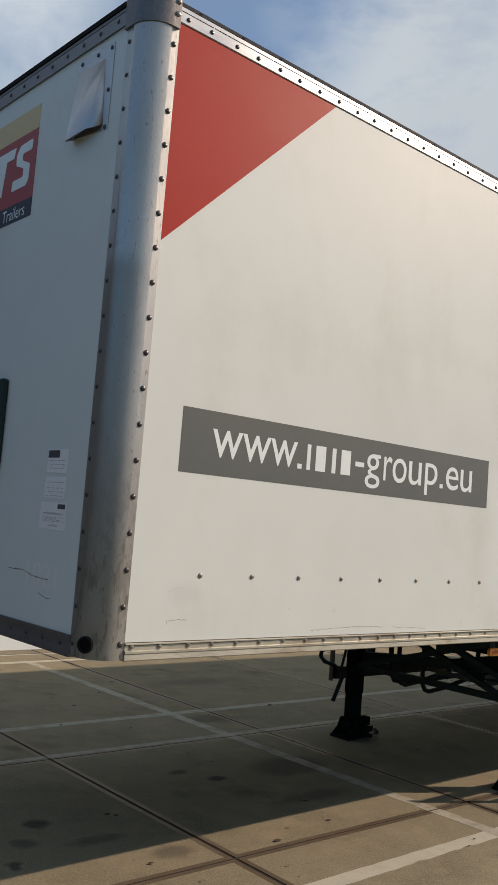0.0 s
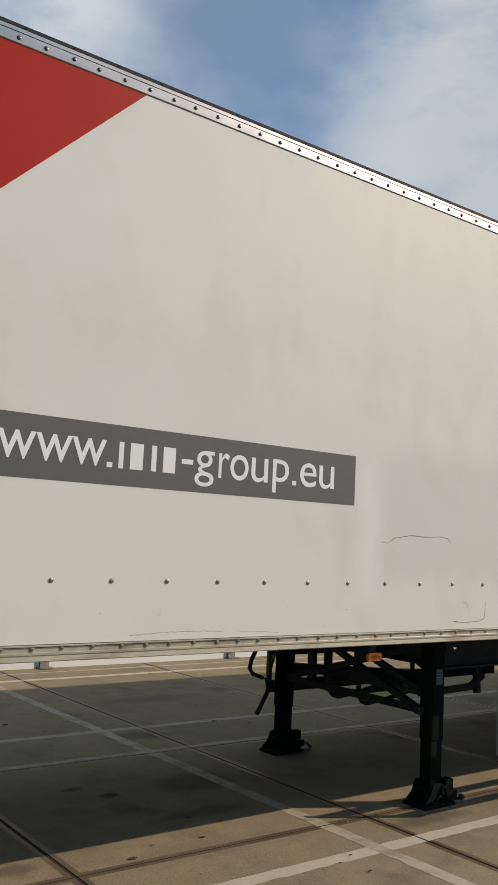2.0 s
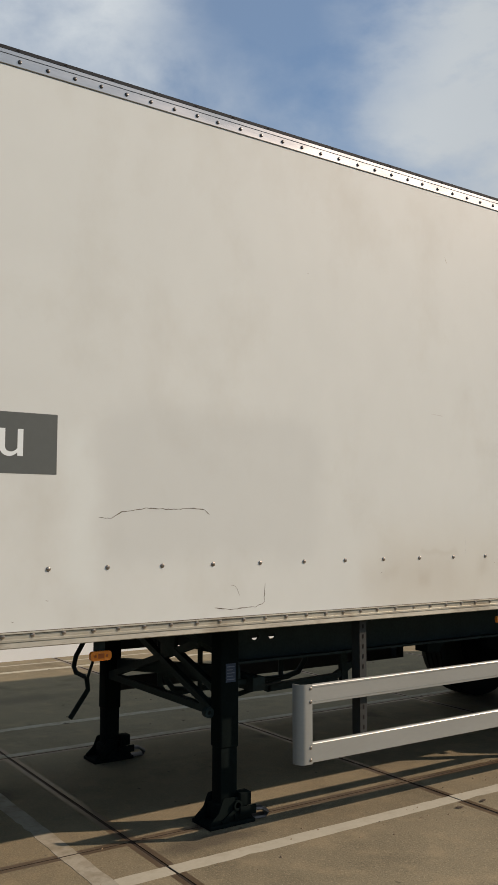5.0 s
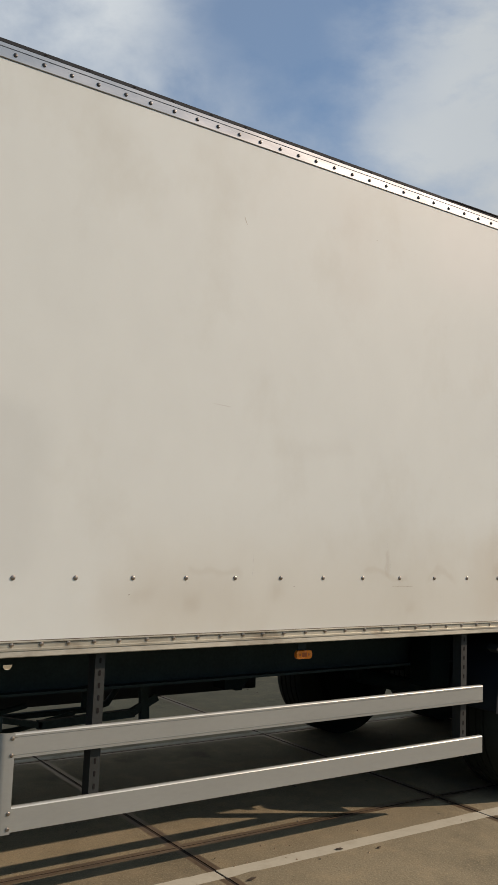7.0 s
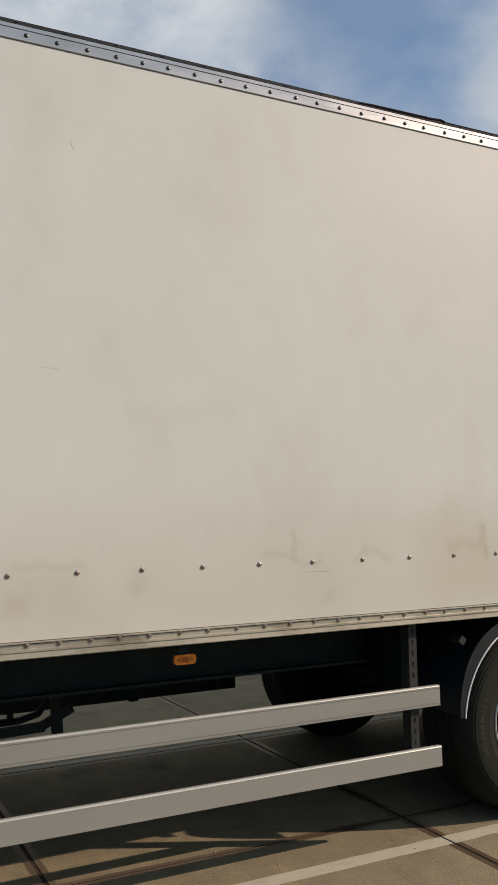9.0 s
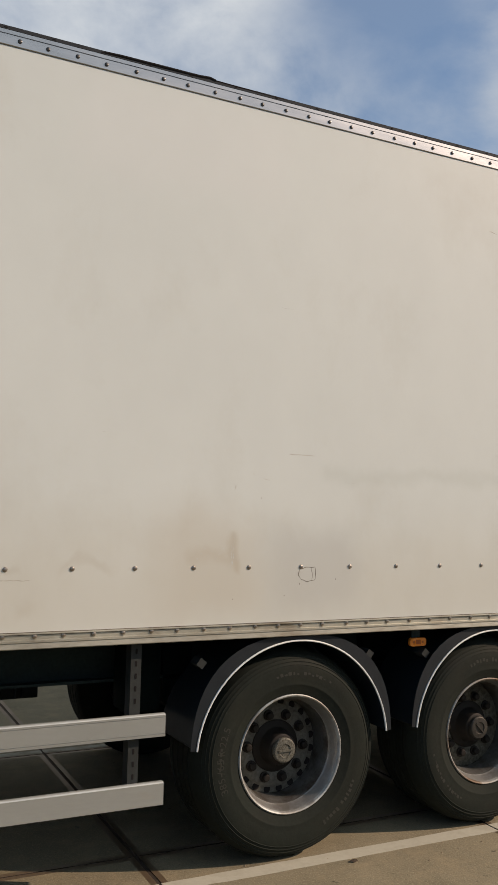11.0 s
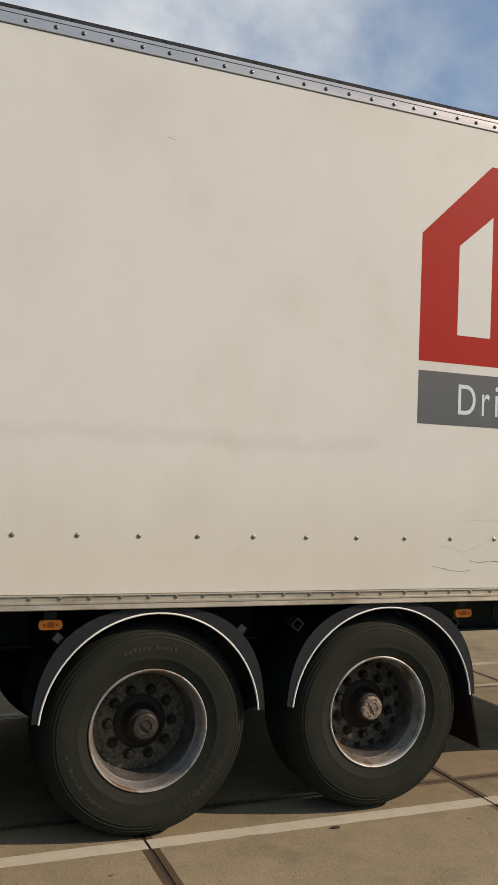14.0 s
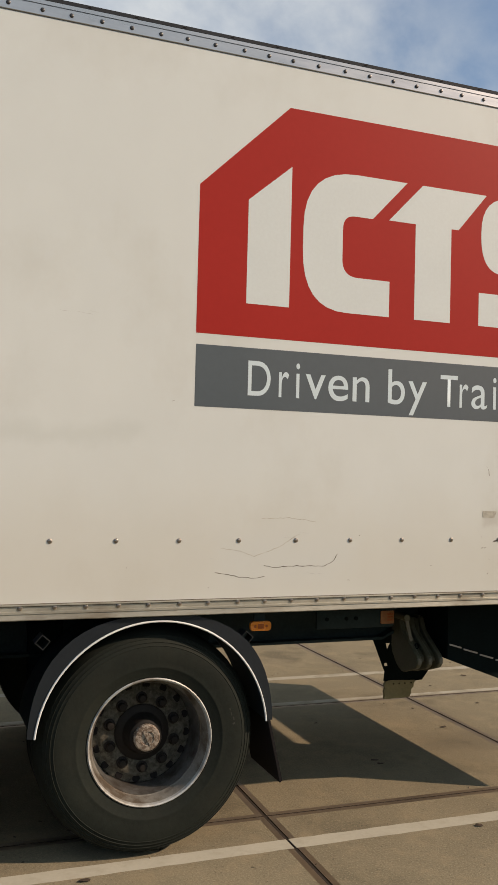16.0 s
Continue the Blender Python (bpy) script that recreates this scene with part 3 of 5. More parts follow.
# unseen dark walls added around the camera to cut sky light and darken reflections
for name, dims in (("shade_wall_west", (-18.3, -18.0, -16, 6.75, -0.02, 4.5)), ("shade_wall_south", (-18.0, 34, -16.3, -16.0, -0.02, 3.6)),
                   ("shade_wall_north", (-18.0, 1.0, 6.75, 7.05, -0.02, 6.0))):
    bm = bmesh.new()
    box(bm, *dims)
    tagged(finish(name, bm, SHADE_WALL, smooth=0), "unseen dark grey wall added to hold back sky light", "wall", kind="structure")

# white facade behind the yard with barrier posts before it
bm = bmesh.new()
box(bm, 1.0, 45, 6.75, 7.05, -0.03, 0.85)
wall = tagged(finish("wall_facade", bm, FACADE, smooth=0), "white base of the warehouse facade behind the yard", "wall", kind="structure")
# unseen upper wall, added to throw light under the trailer and onto steel edges
bm = bmesh.new()
box(bm, 1.0, 45, 6.75, 7.05, 0.853, 4.4)
tagged(finish("unseen_facade_upper", bm, BOUNCE_WALL, smooth=0), "unseen pale grey upper facade, added to return light", "wall", kind="structure")

def barrier_post(x):
    root = new("barrier_post")
    root.location = (x, 6.732, 0)
    b = bmesh.new()
    w, d, t = 0.06, 0.016, 0.006
    extrude(b, [(-w, -d), (w, -d), (w, -d + t), (t / 2, -d + t), (t / 2, d - t), (w, d - t), (w, d), (-w, d), (-w, d - t), (-t / 2, d - t),
                (-t / 2, -d + t), (-w, -d + t)], "z", 0.012, 0.8)
    part("post", b, GALV, root)
    b = bmesh.new()
    box(b, -0.1, 0.1, -0.1, 0.015, 0.0, 0.014, 0.003)
    part("base_plate", b, DARK_ALU, root, "dark steel base plate")
    return tagged(root, "galvanised steel I-section barrier post before the white facade", "barrier post", "barrier posts")


posts = [barrier_post(1.052)]
for i in range(1, 7):
    posts.append(copy_thing(posts[0], pose(1.052 + 2.892 * i, 6.732, 0)))

# ---- trailer ----
trailer = tagged(new("semi_trailer"), "white box semi-trailer parked on concrete with aluminium rails and grimy wheels", "trailer")
FAR, REAR, TOP = 2.55, 13.6, 3.97

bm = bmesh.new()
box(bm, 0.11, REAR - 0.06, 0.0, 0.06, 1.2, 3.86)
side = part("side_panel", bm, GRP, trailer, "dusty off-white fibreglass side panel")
bm = bmesh.new()
box(bm, 0.11, REAR - 0.06, FAR - 0.06, FAR, 1.2, 3.86)
part("side_panel", bm, GRP, trailer)
bm = bmesh.new()
box(bm, -0.02, 0.04, 0.12, FAR - 0.12, 1.19, 3.86)
front = part("front_panel", bm, GRP, trailer, "scuffed off-white front wall panel")
bm = bmesh.new()
box(bm, REAR - 0.06, REAR, 0.02, FAR - 0.02, 1.15, 3.93, 0.006)
part("rear_door", bm, GRP, trailer)
bm = bmesh.new()
box(bm, 0.02, REAR, 0.035, FAR - 0.035, 3.915, 3.934, 0.004)
part("roof", bm, GRP, trailer)
bm = bmesh.new()
box(bm, 0.0, REAR, 0.03, FAR - 0.03, 1.142, 1.19)
part("floor_frame", bm, CHASSIS, trailer, "black underside of the trailer floor")

# rails: extruded aluminium with grooves
def top_rail(sign, y):
    b = bmesh.new()
    s = sign
    prof = [(0.02, 3.849), (-0.003, 3.849), (-0.006, 3.852), (-0.006, 3.898), (-0.001, 3.899), (-0.001, 3.902), (-0.006, 3.903), (-0.006, 3.92),
            (0.012, 3.921), (0.03, 3.93), (0.03, 3.90)]
    extrude(b, [(y + s * p, q) for p, q in prof], "x", 0.123, REAR)
    ob = part("top_rail", b, ALU, trailer, "riveted aluminium top rail")
    b = bmesh.new()
    box(b, 0.123, REAR - 0.01, *sorted((y - s * 0.0075, y + s * 0.032)), 3.9213, 3.938)
    part("roof_strip", b, STRIP, ob, "weathered dark grey roof strip")
    b = bmesh.new()
    box(b, 0.13, REAR - 0.01, *sorted((y - s * 0.0006, y + s * 0.004)), 3.8472, 3.8492)
    part("sealant_line", b, DARK_ALU, ob, "dark sealant line")
    return ob


def loose_seal(x0, x1):
    """A length of roof seal lying loose along the strip, with a kink near its tapered end."""
    b = bmesh.new()
    low = 3.932
    kink = x0 + 0.55 * (x1 - x0)
    tube(b, [(x0, -0.003, low), (x0 + 0.08, -0.004, low + 0.003), (x0 + 0.3, -0.005, low + 0.0045), (kink - 0.06, -0.004, low + 0.006), (kink, -0.004, low + 0.011),
             (kink + 0.03, -0.004, low + 0.004)], 0.008, 8)
    tube(b, [(kink + 0.02, -0.004, low + 0.004), (kink + 0.2, -0.004, low + 0.002), (x1, -0.003, low)], 0.005, 8)
    return part("loose_seal", b, SEAL, trailer, "black roof seal strip come loose")


def bottom_rail(sign, y):
    b = bmesh.new()
    s = sign
    prof = [(0.02, 1.2095), (-0.010, 1.2095), (-0.0135, 1.2075), (-0.0135, 1.2035), (-0.006, 1.2015), (-0.006, 1.180), (-0.014, 1.176), (-0.014, 1.168),
            (-0.010, 1.165), (-0.012, 1.142), (-0.008, 1.138), (0.02, 1.138)]
    extrude(b, [(y + s * p, q) for p, q in prof], "x", 0.128, REAR)
    ob = part("bottom_rail", b, ALU_LOW, trailer, "riveted, dirty aluminium bottom rail")
    for z, h, o in ((1.2097, 0.0024, 0.004), (1.1995, 0.0018, 0.0072), (1.1665, 0.0026, 0.0112)):
        g = bmesh.new()
        box(g, 0.13, REAR, *sorted((y - s * o, y + s * 0.004)), z, z + h)
        part("grime_line", g, GRIME, ob, "dark grime caught along the rail")
    return ob


rail_t, rail_b = top_rail(1, 0.0), bottom_rail(1, 0.0)
top_rail(-1, FAR), bottom_rail(-1, FAR)
loose_seal(6.85, 7.85)


def dome(r, h, seg=10, mat=None):
    b = bmesh.new()
    prof = [(r, 0.002), (r * 0.94, -h * 0.5), (r * 0.6, -h * 0.9), (0.0001, -h)]
    lathe(b, prof, seg)
    return mesh_only("rivet", b, mat or RIVET, 60)


RIV_SMALL, RIV_BIG = dome(0.0122, 0.006), dome(0.0125, 0.008)
RIV_POST = dome(0.0125, 0.008, mat=RIVET_DARK)
RIV_TOP, RIV_SIDE = dome(0.0105, 0.006, mat=RIVET_DARK), dome(0.012, 0.0055, 12)
rnd = random.Random(4)
x = 0.17
while x < REAR - 0.05:
    piece("rivet", RIV_TOP, rail_t, (x, -0.006, 3.876 + rnd.uniform(-0.002, 0.002)))
    x += rnd.choice((0.13, 0.14, 0.14, 0.15))
x = 0.16
while x < REAR - 0.05:
    piece("rivet", RIV_SMALL, rail_b, (x, -0.006, 1.194 + rnd.uniform(-0.001, 0.001)))
    x += rnd.choice((0.13, 0.14, 0.14, 0.15))
b = bmesh.new()
box(b, -0.007, 0.007, -0.0009, 0.001, -0.0025, 0.0025)
SCREW = mesh_only("roof_screw", b, SEAL, 0)
x = 0.23
while x < REAR - 0.05:
    piece("roof_screw", SCREW, rail_t, (x, -0.0078, 3.9285))
    x += rnd.choice((0.22, 0.235, 0.24, 0.25))
for i in range(44):
    piece("rivet", RIV_SIDE, side, (0.49 + 0.3 * i, 0.0, 1.488))


# front corner posts
def corner_post(mirror):
    def m(p):
        return (p[0], FAR - p[1]) if mirror else p
    b = bmesh.new()
    outer = [(0.128, -0.003), (0.09, -0.003), (0.0885, -0.0055), (0.086, -0.0095)]
    outer += [(0.086 - 0.117 * math.sin(a), 0.1075 - 0.117 * math.cos(a)) for a in [radians(9 * k) for k in range(1, 10)]]
    outer += [(-0.031, 0.1075), (-0.0285, 0.112), (-0.024, 0.114), (-0.024, 0.165)]
    inner = [(-0.0205, 0.165), (-0.0205, 0.118), (0.0, 0.05), (0.03, 0.018), (0.088, 0.0015), (0.128, 0.0015)]
    extrude(b, [m(p) for p in outer + inner], "z", 1.143, 3.83)
    post = part("corner_post", b, ALU_POST, trailer, "rounded brushed aluminium corner post, scraped, grimy and darker low down")
    b = bmesh.new()
    cap = [(0.122, -0.017), (0.088, -0.017)]
    cap += [(0.088 - 0.124 * math.sin(a), 0.107 - 0.124 * math.cos(a)) for a in [radians(9 * k) for k in range(1, 10)]]
    cap += [(-0.036, 0.12), (-0.036, 0.175), (0.122, 0.175)]
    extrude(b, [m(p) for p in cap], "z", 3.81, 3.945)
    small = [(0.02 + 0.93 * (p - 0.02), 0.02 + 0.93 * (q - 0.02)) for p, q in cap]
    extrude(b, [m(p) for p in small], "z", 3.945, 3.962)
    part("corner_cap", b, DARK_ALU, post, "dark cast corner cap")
    return post


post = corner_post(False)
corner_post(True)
for i in range(18):
    piece("rivet", RIV_POST, post, (0.105, -0.003, 3.738 - 0.149 * i))
    piece("rivet", RIV_TOP, post, (-0.024, 0.143, 3.748 - 0.1503 * i), (0, 0, radians(-90)))
for z in (3.87, 3.925):
    piece("rivet", RIV_BIG, post, (0.106, -0.017, z))
b = bmesh.new()
lathe(b, [(0.034, 0.006), (0.034, -0.004), (0.026, -0.004), (0.026, 0.006)], 24, close=True)
lathe(b, [(0.026, 0.0), (0.0001, 0.0)], 24)
me = mesh_only("lifting_eye", b, [SEAL], 40)
piece("lifting_eye", me, post, (-0.0225, 0.052, 1.2), (0, 0, radians(-63)))

# front rails
b = bmesh.new()
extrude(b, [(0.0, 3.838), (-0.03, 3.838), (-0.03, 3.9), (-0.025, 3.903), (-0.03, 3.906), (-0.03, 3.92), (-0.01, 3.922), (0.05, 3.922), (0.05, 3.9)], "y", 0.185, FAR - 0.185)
front_top = part("front_top_rail", b, FRONT_RAIL, trailer, "grey riveted front top rail, darker than the side rails")
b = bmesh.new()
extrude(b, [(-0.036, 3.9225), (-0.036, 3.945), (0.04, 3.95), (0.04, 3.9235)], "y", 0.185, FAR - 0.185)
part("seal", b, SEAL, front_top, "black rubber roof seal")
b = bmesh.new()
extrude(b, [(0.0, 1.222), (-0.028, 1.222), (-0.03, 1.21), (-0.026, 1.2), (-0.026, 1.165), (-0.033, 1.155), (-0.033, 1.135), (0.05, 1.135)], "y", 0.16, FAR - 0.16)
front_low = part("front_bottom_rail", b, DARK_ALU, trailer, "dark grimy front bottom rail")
for i in range(15):
    y = 0.24 + 0.148 * i
    piece("rivet", RIV_TOP, front_top, (-0.03, y, 3.875), (0, 0, radians(-90)))
    piece("rivet", RIV_TOP, front_low, (-0.026, y, 1.182), (0, 0, radians(-90)))

# vent cowl on the front
b = bmesh.new()
prism(b, rounded([(0.262, 3.395), (0.575, 3.43), (0.575, 3.80), (0.262, 3.80)], 0.01, 3), FRONT(-0.02), 0.004)
cowl = part("vent_cowl", b, COWL, trailer, "folded aluminium vent cowl with rivets")
b = bmesh.new()
T = [(-0.025, 0.335, 3.74), (-0.025, 0.565, 3.75), (-0.07, 0.55, 3.405), (-0.07, 0.37, 3.41), (-0.025, 0.305, 3.425), (-0.025, 0.56, 3.425), (-0.066, 0.55, 3.40), (-0.066, 0.375, 3.41)]
v = [b.verts.new(p) for p in T]
for f in ((0, 1, 2, 3), (0, 3, 4), (1, 5, 2), (4, 3, 7), (5, 6, 2), (3, 2, 6, 7)):
    b.faces.new([v[i] for i in f])
hood = part("hood", b, COWL, cowl)
hood.modifiers.new("thickness", "SOLIDIFY").thickness = 0.002
for y, z in ((0.285, 3.775), (0.4, 3.78), (0.54, 3.785), (0.285, 3.58), (0.285, 3.41)):
    piece("rivet", RIV_TOP, cowl, (-0.024, y, z), (0, 0, radians(-90)))

# front sign: yellow, red and navy fields
b = bmesh.new()
prism(b, [(0.928, 3.6), (2.2, 3.6), (2.2, 3.725), (0.928, 3.725)], FRONT(-0.02), 0.002)
part("sign_field", b, YELLOW, front, "faded yellow sticker field")
b = bmesh.new()
prism(b, [(0.928, 3.245), (2.2, 3.245), (2.2, 3.6), (0.928, 3.6)], FRONT(-0.02), 0.003)
field = part("sign_field", b, FADED_RED, front, "red sticker field")
b = bmesh.new()
prism(b, [(0.928, 3.15), (2.2, 3.15), (2.2, 3.245), (0.928, 3.245)], FRONT(-0.02), 0.003)
part("sign_field", b, NAVY, front, "navy sticker field")
b = bmesh.new()
prism(b, rounded([(0.975, 3.5), (0.97, 3.555), (1.1, 3.55), (1.14, 3.51), (1.135, 3.45), (1.05, 3.42), (1.05, 3.375), (1.16, 3.375), (1.165, 3.32),
                  (1.01, 3.32), (0.985, 3.345), (0.985, 3.43), (1.07, 3.465), (1.07, 3.5)], 0.012, 3), FRONT(-0.0232), 0.0015)
part("sign_mark", b, LETTER, front, "pale slanted mark on the red sticker")
b = bmesh.new()
prism(b, [(1.155, 3.555), (1.42, 3.555), (1.44, 3.5), (1.33, 3.5), (1.37, 3.32), (1.28, 3.32), (1.25, 3.5), (1.17, 3.5)], FRONT(-0.0232), 0.0015)
part("sign_mark", b, LETTER, front, "pale slanted marks on the red sticker")
lettering("Trailers", front, "sign_text", 0, 1, 3.165, 3.228, LETTER, lambda a, c: (-0.0245, 1.238 - a * 0.245, c), "white word Trailers on navy")

# papers behind tape, tracks, and a dark bumper box
for z0, z1, y0, y1 in ((1.88, 1.985, 0.33, 0.505), (1.77, 1.865, 0.325, 0.51), (1.635, 1.755, 0.3, 0.53)):
    b = bmesh.new()
    prism(b, [(y0, z0), (y1, z0 + 0.005), (y1 - 0.006, z1), (y0 + 0.004, z1)], FRONT(-0.02), 0.002)
    sheet = part("paper_sheet", b, PAPER, front, "white paper sheet stuck on")
    b, dark = bmesh.new(), bmesh.new()
    ink = random.Random(int(z0 * 1000))
    for k in range(3):
        zz = z1 - 0.05 - 0.017 * k
        y = y0 + 0.02
        while y < y1 - 0.03 and zz > z0 + 0.006:
            w = ink.uniform(0.008, 0.03)
            prism(b, [(y, zz), (y + w, zz), (y + w, zz + 0.0022), (y, zz + 0.0022)], FRONT(-0.0222), 0.001)
            y += w + ink.uniform(0.004, 0.02)
    if z0 > 1.85:
        prism(dark, [(y0 + 0.07, z1 - 0.036), (y1 - 0.008, z1 - 0.036), (y1 - 0.008, z1 - 0.004), (y0 + 0.07, z1 - 0.004)], FRONT(-0.0222), 0.001)
    elif z0 < 1.7:
        prism(dark, [(y0 + 0.012, z1 - 0.028), (y0 + 0.075, z1 - 0.028), (y0 + 0.075, z1 - 0.008), (y0 + 0.012, z1 - 0.008)], FRONT(-0.0222), 0.001)
        for k in range(3):
            pts, y = [], y0 + 0.045 + 0.02 * (k == 0)
            while y < y1 - 0.035 - 0.05 * (k == 0):
                pts.append((y, z0 + 0.014 + 0.026 * k + (0.014 if len(pts) % 2 else 0) * ink.uniform(0.3, 1)))
                y += ink.uniform(0.004, 0.011)
            pen = bmesh.new()
            rows = [[pen.verts.new((-0.0223, a, c + o)) for o in (-0.0012, 0.0012)] for a, c in pts]
            for p, q in zip(rows, rows[1:]):
                pen.faces.new((p[0], q[0], q[1], p[1]))
            part("pen_line", pen, INK, sheet, "hurried pen scribble", smooth=0)
    else:
        prism(b, [(y0 + 0.015, z0 + 0.07), (y1 - 0.015, z0 + 0.07), (y1 - 0.015, z0 + 0.0715), (y0 + 0.015, z0 + 0.0715)], FRONT(-0.0222), 0.001)
    if dark.verts:
        part("print_block", dark, INK, sheet, "dark printed block")
    else:
        dark.free()
    part("print", b, FAINT_INK, sheet, "grey printed bars")
b = bmesh.new()
box(b, -0.06, -0.02, 0.965, 1.6, 1.9, 2.335, 0.012, 3)
part("connection_box", b, CHASSIS, trailer, "dark moulded box on the front wall")


def crack(pts, r, parent, place, name="crack", mat=None):
    """A thin irregular line on a panel."""
    rn = random.Random(int(pts[0][0] * 997 + pts[0][1] * 131))
    fine = []
    for (a, c), (d, e) in zip(pts, pts[1:]):
        n = max(2, int(math.hypot(d - a, e - c) / 0.014))
        for k in range(n):
            t = k / n
            fine.append((a + t * (d - a) + rn.uniform(-.002, .002), c + t * (e - c) + rn.uniform(-.0022, .0022)))
    fine.append(pts[-1])
    b = bmesh.new()
    rows, n = [], len(fine)
    for k, (a, c) in enumerate(fine):
        d, e = fine[min(k + 1, n - 1)][0] - fine[max(k - 1, 0)][0], fine[min(k + 1, n - 1)][1] - fine[max(k - 1, 0)][1]
        ln = math.hypot(d, e) or 1.0
        w = r * rn.uniform(0.25, 0.75) * (0.45 if k in (0, n - 1) else 1.0)
        rows.append([b.verts.new(place(a - e / ln * w * s_, c + d / ln * w * s_)) for s_ in (1, -1)])
    for p, q in zip(rows, rows[1:]):
        b.faces.new((p[0], q[0], q[1], p[1]))
    return part(name, b, mat or CRACK, parent, smooth=0)


on_side = lambda a, c: (a, -0.0003, c)
on_front = lambda a, c: (-0.0203, a, c)
crack([(0.78, 1.44), (0.64, 1.445), (0.55, 1.425), (0.4, 1.42)], 0.0034, front, on_front)
crack([(0.48, 1.36), (0.42, 1.345), (0.37, 1.345)], 0.0028, front, on_front)
lettering("1021", front, "ghost_number", 0, 1, 1.385, 1.49, GHOST, lambda a, c: (-0.0202, 0.6 - a * 0.27, c), "faint ghost of removed number 1021")

# ---- side lettering and logo ----
b = bmesh.new()
prism(b, [(0.13, 2.884), (1.115, 3.847), (0.13, 3.847)], SIDE(0.0), 0.0006)
part("red_corner", b, RED, side, "red vinyl corner triangle")
b = bmesh.new()
prism(b, [(0.323, 1.926), (2.62, 1.926), (2.62, 2.209), (0.323, 2.209)], SIDE(0.0), 0.0006)
band = part("grey_band", b, BAND_GREY, side, "grey vinyl band with pale web address")
flat = lambda a, c: (a, -0.0011, c)
X0, X1 = 2.008, 2.132
for ch, x0, x1, z0, z1 in (("w", 0.495, 0.672, X0, X1), ("w", 0.672, 0.848, X0, X1), ("w", 0.846, 1.02, X0, X1), ("g", 1.516, 1.632, 1.958, 2.136), ("r", 1.66, 1.727, X0, 2.136),
                           ("o", 1.733, 1.85, X0 - .003, 2.136), ("u", 1.869, 1.98, X0 - .003, X1), ("p", 2.012, 2.124, 1.96, 2.137),
                           ("e", 2.204, 2.323, X0 - .003, 2.136), ("u", 2.343, 2.455, X0 - .003, X1)):
    lettering(ch, band, "band_letter", x0, x1, z0, z1, LETTER, flat)


def bar_mark(x0, x1, z0, z1):
    b = bmesh.new()
    prism(b, [(x0, z0), (x1, z0), (x1, z1), (x0, z1)], SIDE(-0.0006), 0.0004)
    part("band_mark", b, LETTER, band)


for mark in ((1.026, 1.055, X0, 2.032), (2.15, 2.178, X0, 2.031), (1.437, 1.504, 2.06, 2.084), (1.087, 1.112, X0, X1), (1.148, 1.218, X0, X1), (1.264, 1.292, X0, X1),
             (1.33, 1.4, X0, X1)):
    bar_mark(*mark)

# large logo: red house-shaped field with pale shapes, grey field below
b = bmesh.new()
prism(b, [(10.745, 2.477), (13.18, 2.477), (13.18, 3.3), (12.9, 3.64), (11.205, 3.64), (10.745, 3.193)], SIDE(0.0), 0.0006)
logo = part("logo_field", b, RED, side, "red vinyl house-shaped logo field")
b = bmesh.new()
prism(b, [(10.995, 2.64), (11.222, 2.64), (11.222, 3.345), (10.995, 3.15)], SIDE(-0.0006), 0.0004)
part("logo_mark", b, LOGO_PALE, logo, "pale upright bar with slanted top")
b = bmesh.new()
prism(b, rounded([(11.785, 2.64), (11.785, 2.825), (11.51, 2.825), (11.51, 3.14), (11.68, 3.14), (11.88, 3.355), (11.29, 3.355), (11.29, 2.64)],
                 [0, 0, 0.09, 0.07, 0, 0, 0.3, 0.3], 8), SIDE(-0.0006), 0.0004)
part("logo_mark", b, LOGO_PALE, logo, "pale hooked shape with round corners")
b = bmesh.new()
prism(b, [(11.935, 2.64), (12.155, 2.64), (12.155, 3.145), (12.2, 3.145), (12.375, 3.355), (11.975, 3.355), (11.775, 3.145), (11.935, 3.145)], SIDE(-0.0006), 0.0004)
part("logo_mark", b, LOGO_PALE, logo, "pale upright shape with slanted head")
b = bmesh.new()
prism(b, rounded([(12.335, 2.64), (12.86, 2.64), (12.86, 3.06), (12.56, 3.06), (12.56, 3.15), (12.72, 3.15), (12.9, 3.355), (12.345, 3.355), (12.345, 2.93), (12.64, 2.93),
                  (12.64, 2.82), (12.335, 2.82)], [0, 0.2, 0.16, 0.03, 0.03, 0, 0, 0.2, 0.2, 0.03, 0.03, 0], 8), SIDE(-0.0006), 0.0004)
part("logo_mark", b, LOGO_PALE, logo, "pale curved shape")
b = bmesh.new()
prism(b, [(10.747, 2.126), (13.18, 2.126), (13.18, 2.424), (10.747, 2.424)], SIDE(0.0), 0.0006)
slogan = part("logo_field", b, GREY_VINYL, side, "grey vinyl slogan field")
